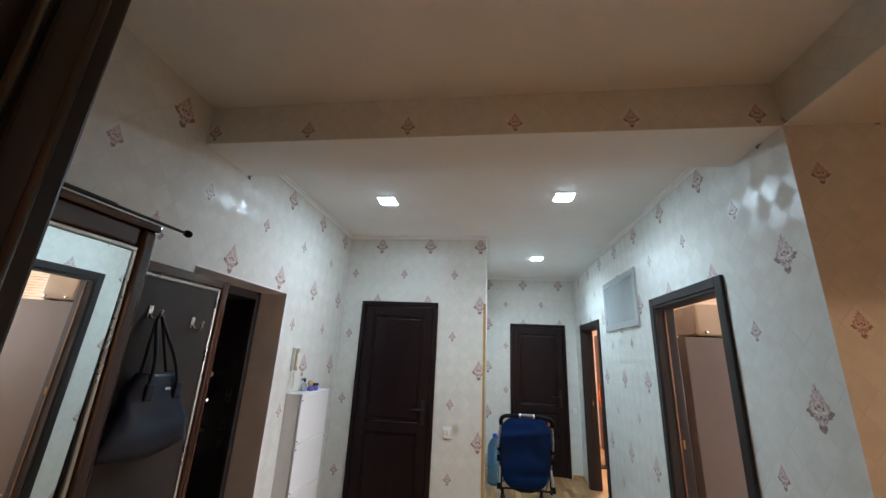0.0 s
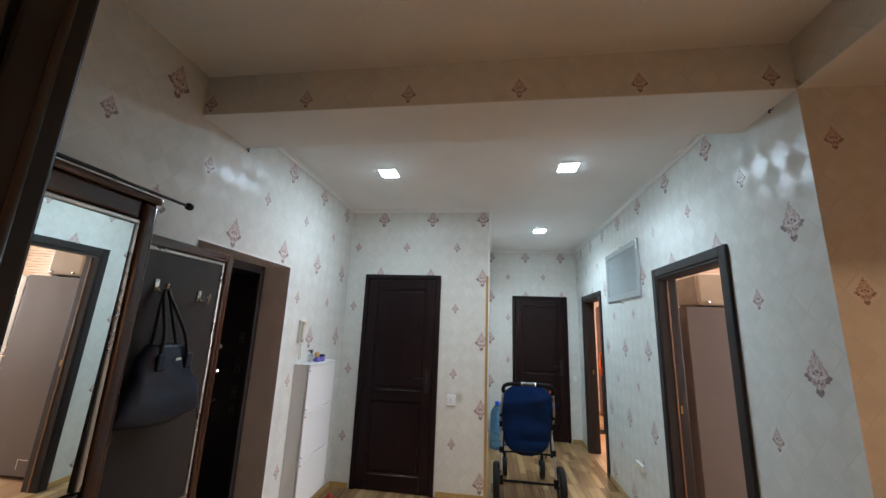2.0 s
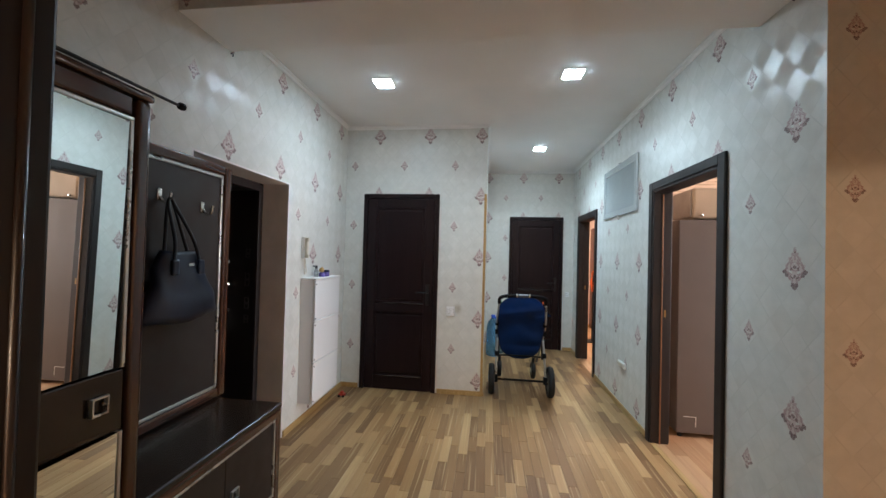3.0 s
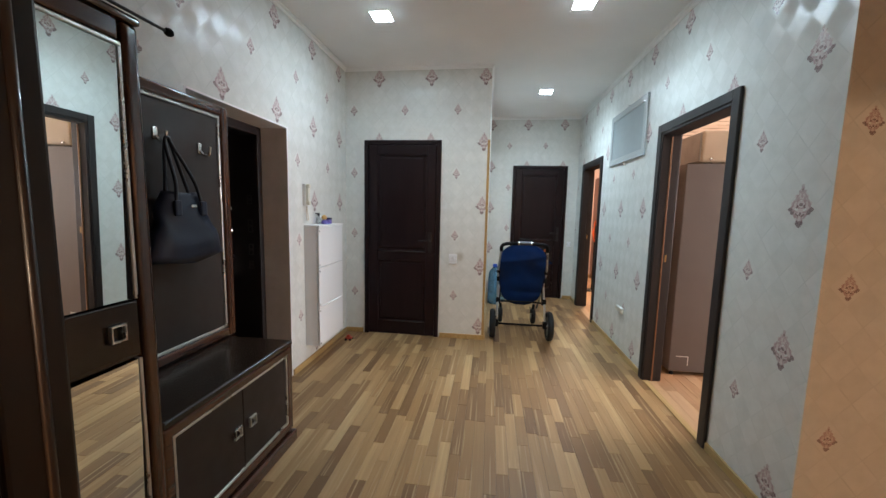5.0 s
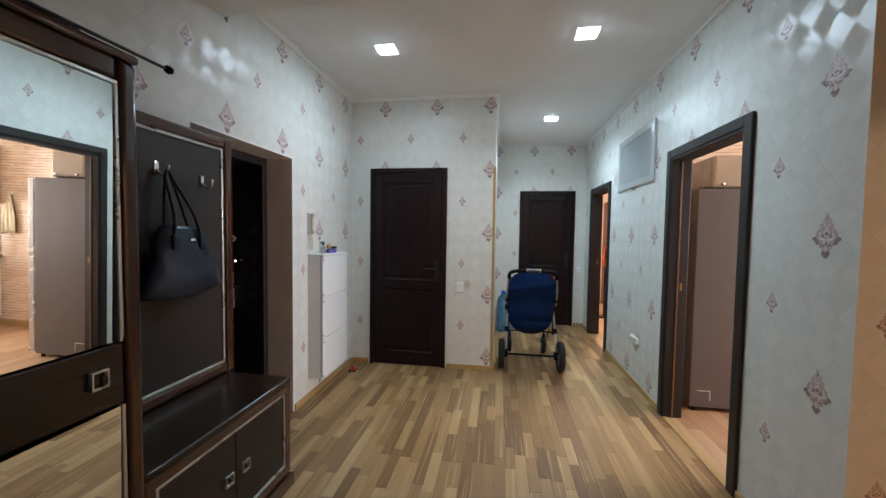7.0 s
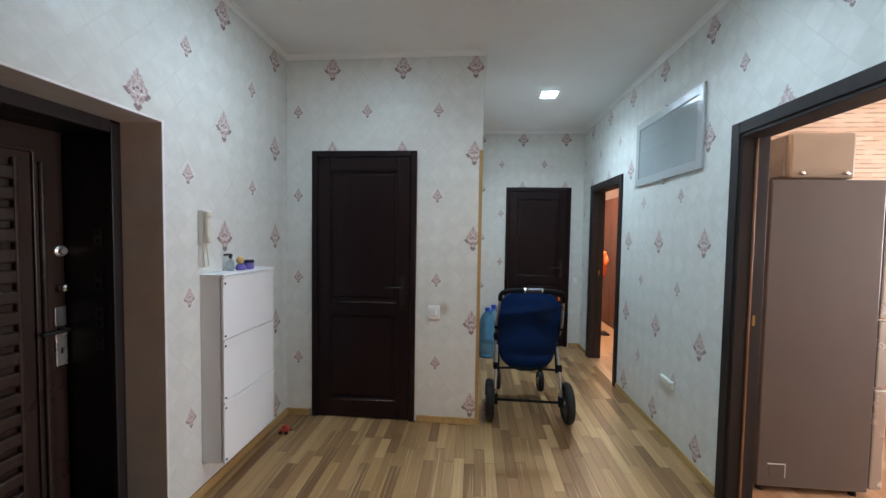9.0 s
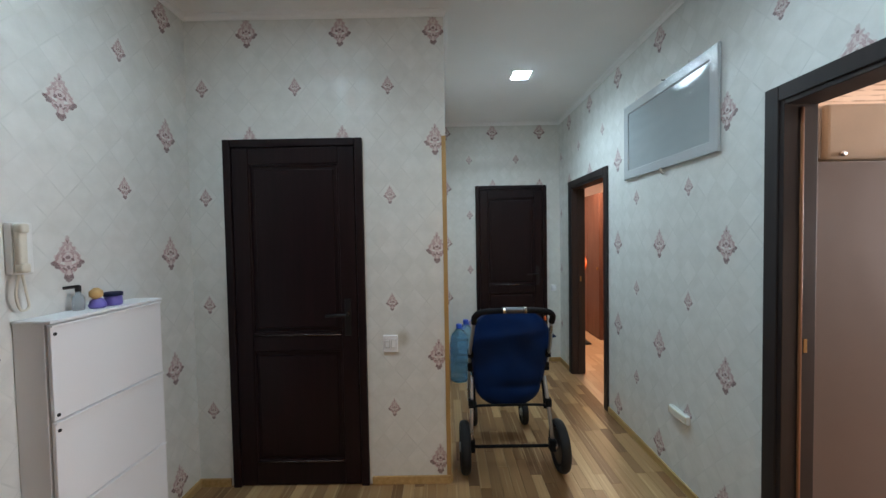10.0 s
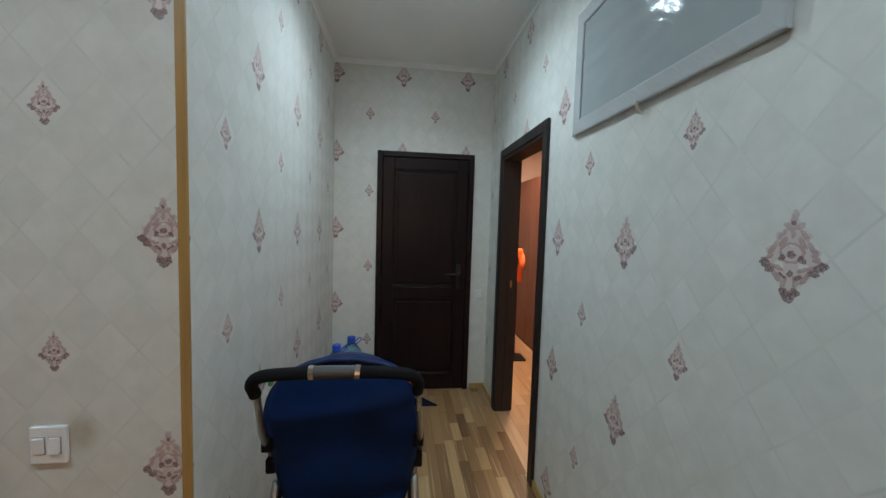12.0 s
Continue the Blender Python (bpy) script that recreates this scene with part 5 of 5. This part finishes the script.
    for j in range(15):
        t = j / 14
        w = 0.02 + 0.075 * min(1, t * 1.8)
        rows.append([bm.verts.new((3.60 + w * (k / 10 * 2 - 1), 4.022 - 0.014 * math.sin(k * 1.9 + t * 2) * (0.4 + t), 1.62 - 0.45 * t - 0.06 * abs(k / 10 - 0.4) * t)) for k in range(11)])
    for r, q in zip(rows, rows[1:]):
        for k in range(10):
            bm.faces.new((r[k], r[k + 1], q[k + 1], q[k]))
    ob = part("cloth", bm, M["towel"], d, round_off=True)
    ob.modifiers.new("thickness", "SOLIDIFY").thickness = 0.006
    part("hook", lathe(bmesh.new(), [(0.02, 0), (0.02, -0.006), (0.006, -0.01), (0.006, -0.03), (0.012, -0.034)], (3.60, 4.05, 1.63), "y", 12), M["plastic"], d)
    d = thing("water_filter", "white cylindrical appliance on kitchen worktop", "appliance", (3.9, 3.8, 0.88))
    part("body", lathe(bmesh.new(), [(0.07, 0.881), (0.075, 0.90), (0.075, 1.26), (0.06, 1.30)], (3.92, 3.78, 0), "z", 24), M["plastic"], d, round_off=True)
    d = thing("detergent_bottle", "blue plastic bottle on kitchen worktop", "bottle", (4.2, 3.75, 0.88))
    part("body", lathe(bmesh.new(), [(0.04, 0.881), (0.042, 0.89), (0.042, 1.06), (0.018, 1.11), (0.016, 1.15)], (4.16, 3.7, 0), "z", 18), M["cap"], d, round_off=True)
    part("cap", lathe(bmesh.new(), [(0.018, 1.15), (0.018, 1.175)], (4.16, 3.7, 0), "z", 12), M["red"], d)


kitchen()


# ---- bedroom ----
def bedroom():
    d = thing("wardrobe", "tall red-brown veneer wardrobe with plain doors", "wardrobe", (2.45, 7.2, 0))
    soft_box("body", (2.158, 2.76, 6.645, 7.88, 0.0, 2.05), M["wardrobe"], d, 0.004)
    for k in range(3):
        dr = soft_box("door", (2.140, 2.1575, 6.648 + k * 0.41, 7.054 + k * 0.41, 0.03, 2.03), M["wardrobe"], d, 0.003)
        soft_box("knob", (2.122, 2.140, 6.68 + k * 0.41, 6.70 + k * 0.41, 0.98, 1.02), M["brass"], dr, 0.004)
    # simple stand-in for an orange thing with a dark foot
    d = thing("orange_shape", "bright orange folded shape on a dark stand in the bedroom", "garment", (1.84, 6.55, 0))
    bm = bmesh.new()
    rows = []
    for j in range(11):
        t = j / 10
        rows.append([bm.verts.new((1.86 + 0.025 * math.sin(k * 1.7 + j * 0.6), 6.55 + (0.05 + 0.10 * math.sin(math.pi * t)) * (k / 8 * 2 - 1), 1.22 - 0.36 * t)) for k in range(9)])
    for r, q in zip(rows, rows[1:]):
        for k in range(8):
            bm.faces.new((r[k], r[k + 1], q[k + 1], q[k]))
    ob = part("cloth", bm, M["orange"], d, round_off=True)
    ob.modifiers.new("thickness", "SOLIDIFY").thickness = 0.01
    part("stand", tube(bmesh.new(), [(1.84, 6.55, 0.0), (1.84, 6.55, 1.24)], 0.012), M["steel"], d)
    part("stand_foot", boxes((1.72, 1.95, 6.45, 6.65, 0, 0.02), bevel=0.004), M["steel"], d, "dark base")


bedroom()

# ---- strip floors, last ----
lot = list(strip_layout(XL, XR, YS - 0.1, YF, 0.065, 3, (0.22, 0.30, 0.36, 0.44, 0.53, 0.68)))
near = [q for q in lot if 1.7 < (q[2] + q[3]) / 2 < 3.9 and -1.0 < q[0] < 1.3 and q[3] - q[2] > q[4] - 0.001][:300]
chosen = set(near)
strip_mesh = {}
one, many = strips("oak_strip", True, HALL_TONES), strips("oak_strips", False, HALL_TONES)
for x0, x1, y0, y1, ln in near:
    key = (round(x1 - x0, 4), ln)
    if key not in strip_mesh:
        w, h = (x1 - x0) / 2 - 0.0003, ln / 2 - 0.0003
        vs = []
        for z, e in ((-0.009, 0), (-0.001, 0), (0.0, 0.0008)):
            vs += [(-w + e, -h + e, z), (w - e, -h + e, z), (w - e, h - e, z), (-w + e, h - e, z)]
        fs = [(j + a, j + (a + 1) % 4, j + 4 + (a + 1) % 4, j + 4 + a) for j in (0, 4) for a in range(4)] + [(8, 9, 10, 11)]
        me = bpy.data.meshes.new("floor_strip")
        me.from_pydata(vs, [], fs)
        me.materials.append(one)
        strip_mesh[key] = me
    ob = new("floor_strip", strip_mesh[key])
    ob.parent = floor
    ob.location = ((x0 + x1) / 2, (y0 + y1) / 2, 0)
joined_strips("floor_strips", [q[:4] for q in lot if q not in chosen], many, floor, "oak laminate strips in mixed tones")
joined_strips("niche_floor_strips", [q[:4] for q in strip_layout(XR, 3.2, YS - 0.1, YB0, 0.065, 4, (0.22, 0.30, 0.36, 0.44, 0.53, 0.68))], many, floor, "oak laminate strips in mixed tones")
kit = strips("kitchen_strips", False, KIT_TONES)
kfloor = tagged(part("kitchen_floor", boxes((XR, 5.4, YB0 + 0.11, 8.0, -0.08, -0.0102)), plain("under_floor", (0.10, 0.06, 0.03), 0.7)), "pale reddish laminate floor", "floor", kind="structure")
joined_strips("kitchen_floor_strips", [q[:4] for q in strip_layout(XR, 5.3, YB0 + 0.11, 4.05, 0.095, 6, (0.6, 0.9, 1.2))], kit, kfloor, "reddish laminate strips")
joined_strips("bedroom_floor_strips", [q[:4] for q in strip_layout(XR, 4.6, 4.05, 7.9, 0.095, 7, (0.6, 0.9, 1.2))], kit, kfloor, "reddish laminate strips")
tagged(part("back_room_floor", boxes((-2.0, 2.5, -3.7, YS - 0.121, -0.08, 0.0)), M["pine"]), "light wooden floor of the unseen room added behind", "floor", kind="structure")
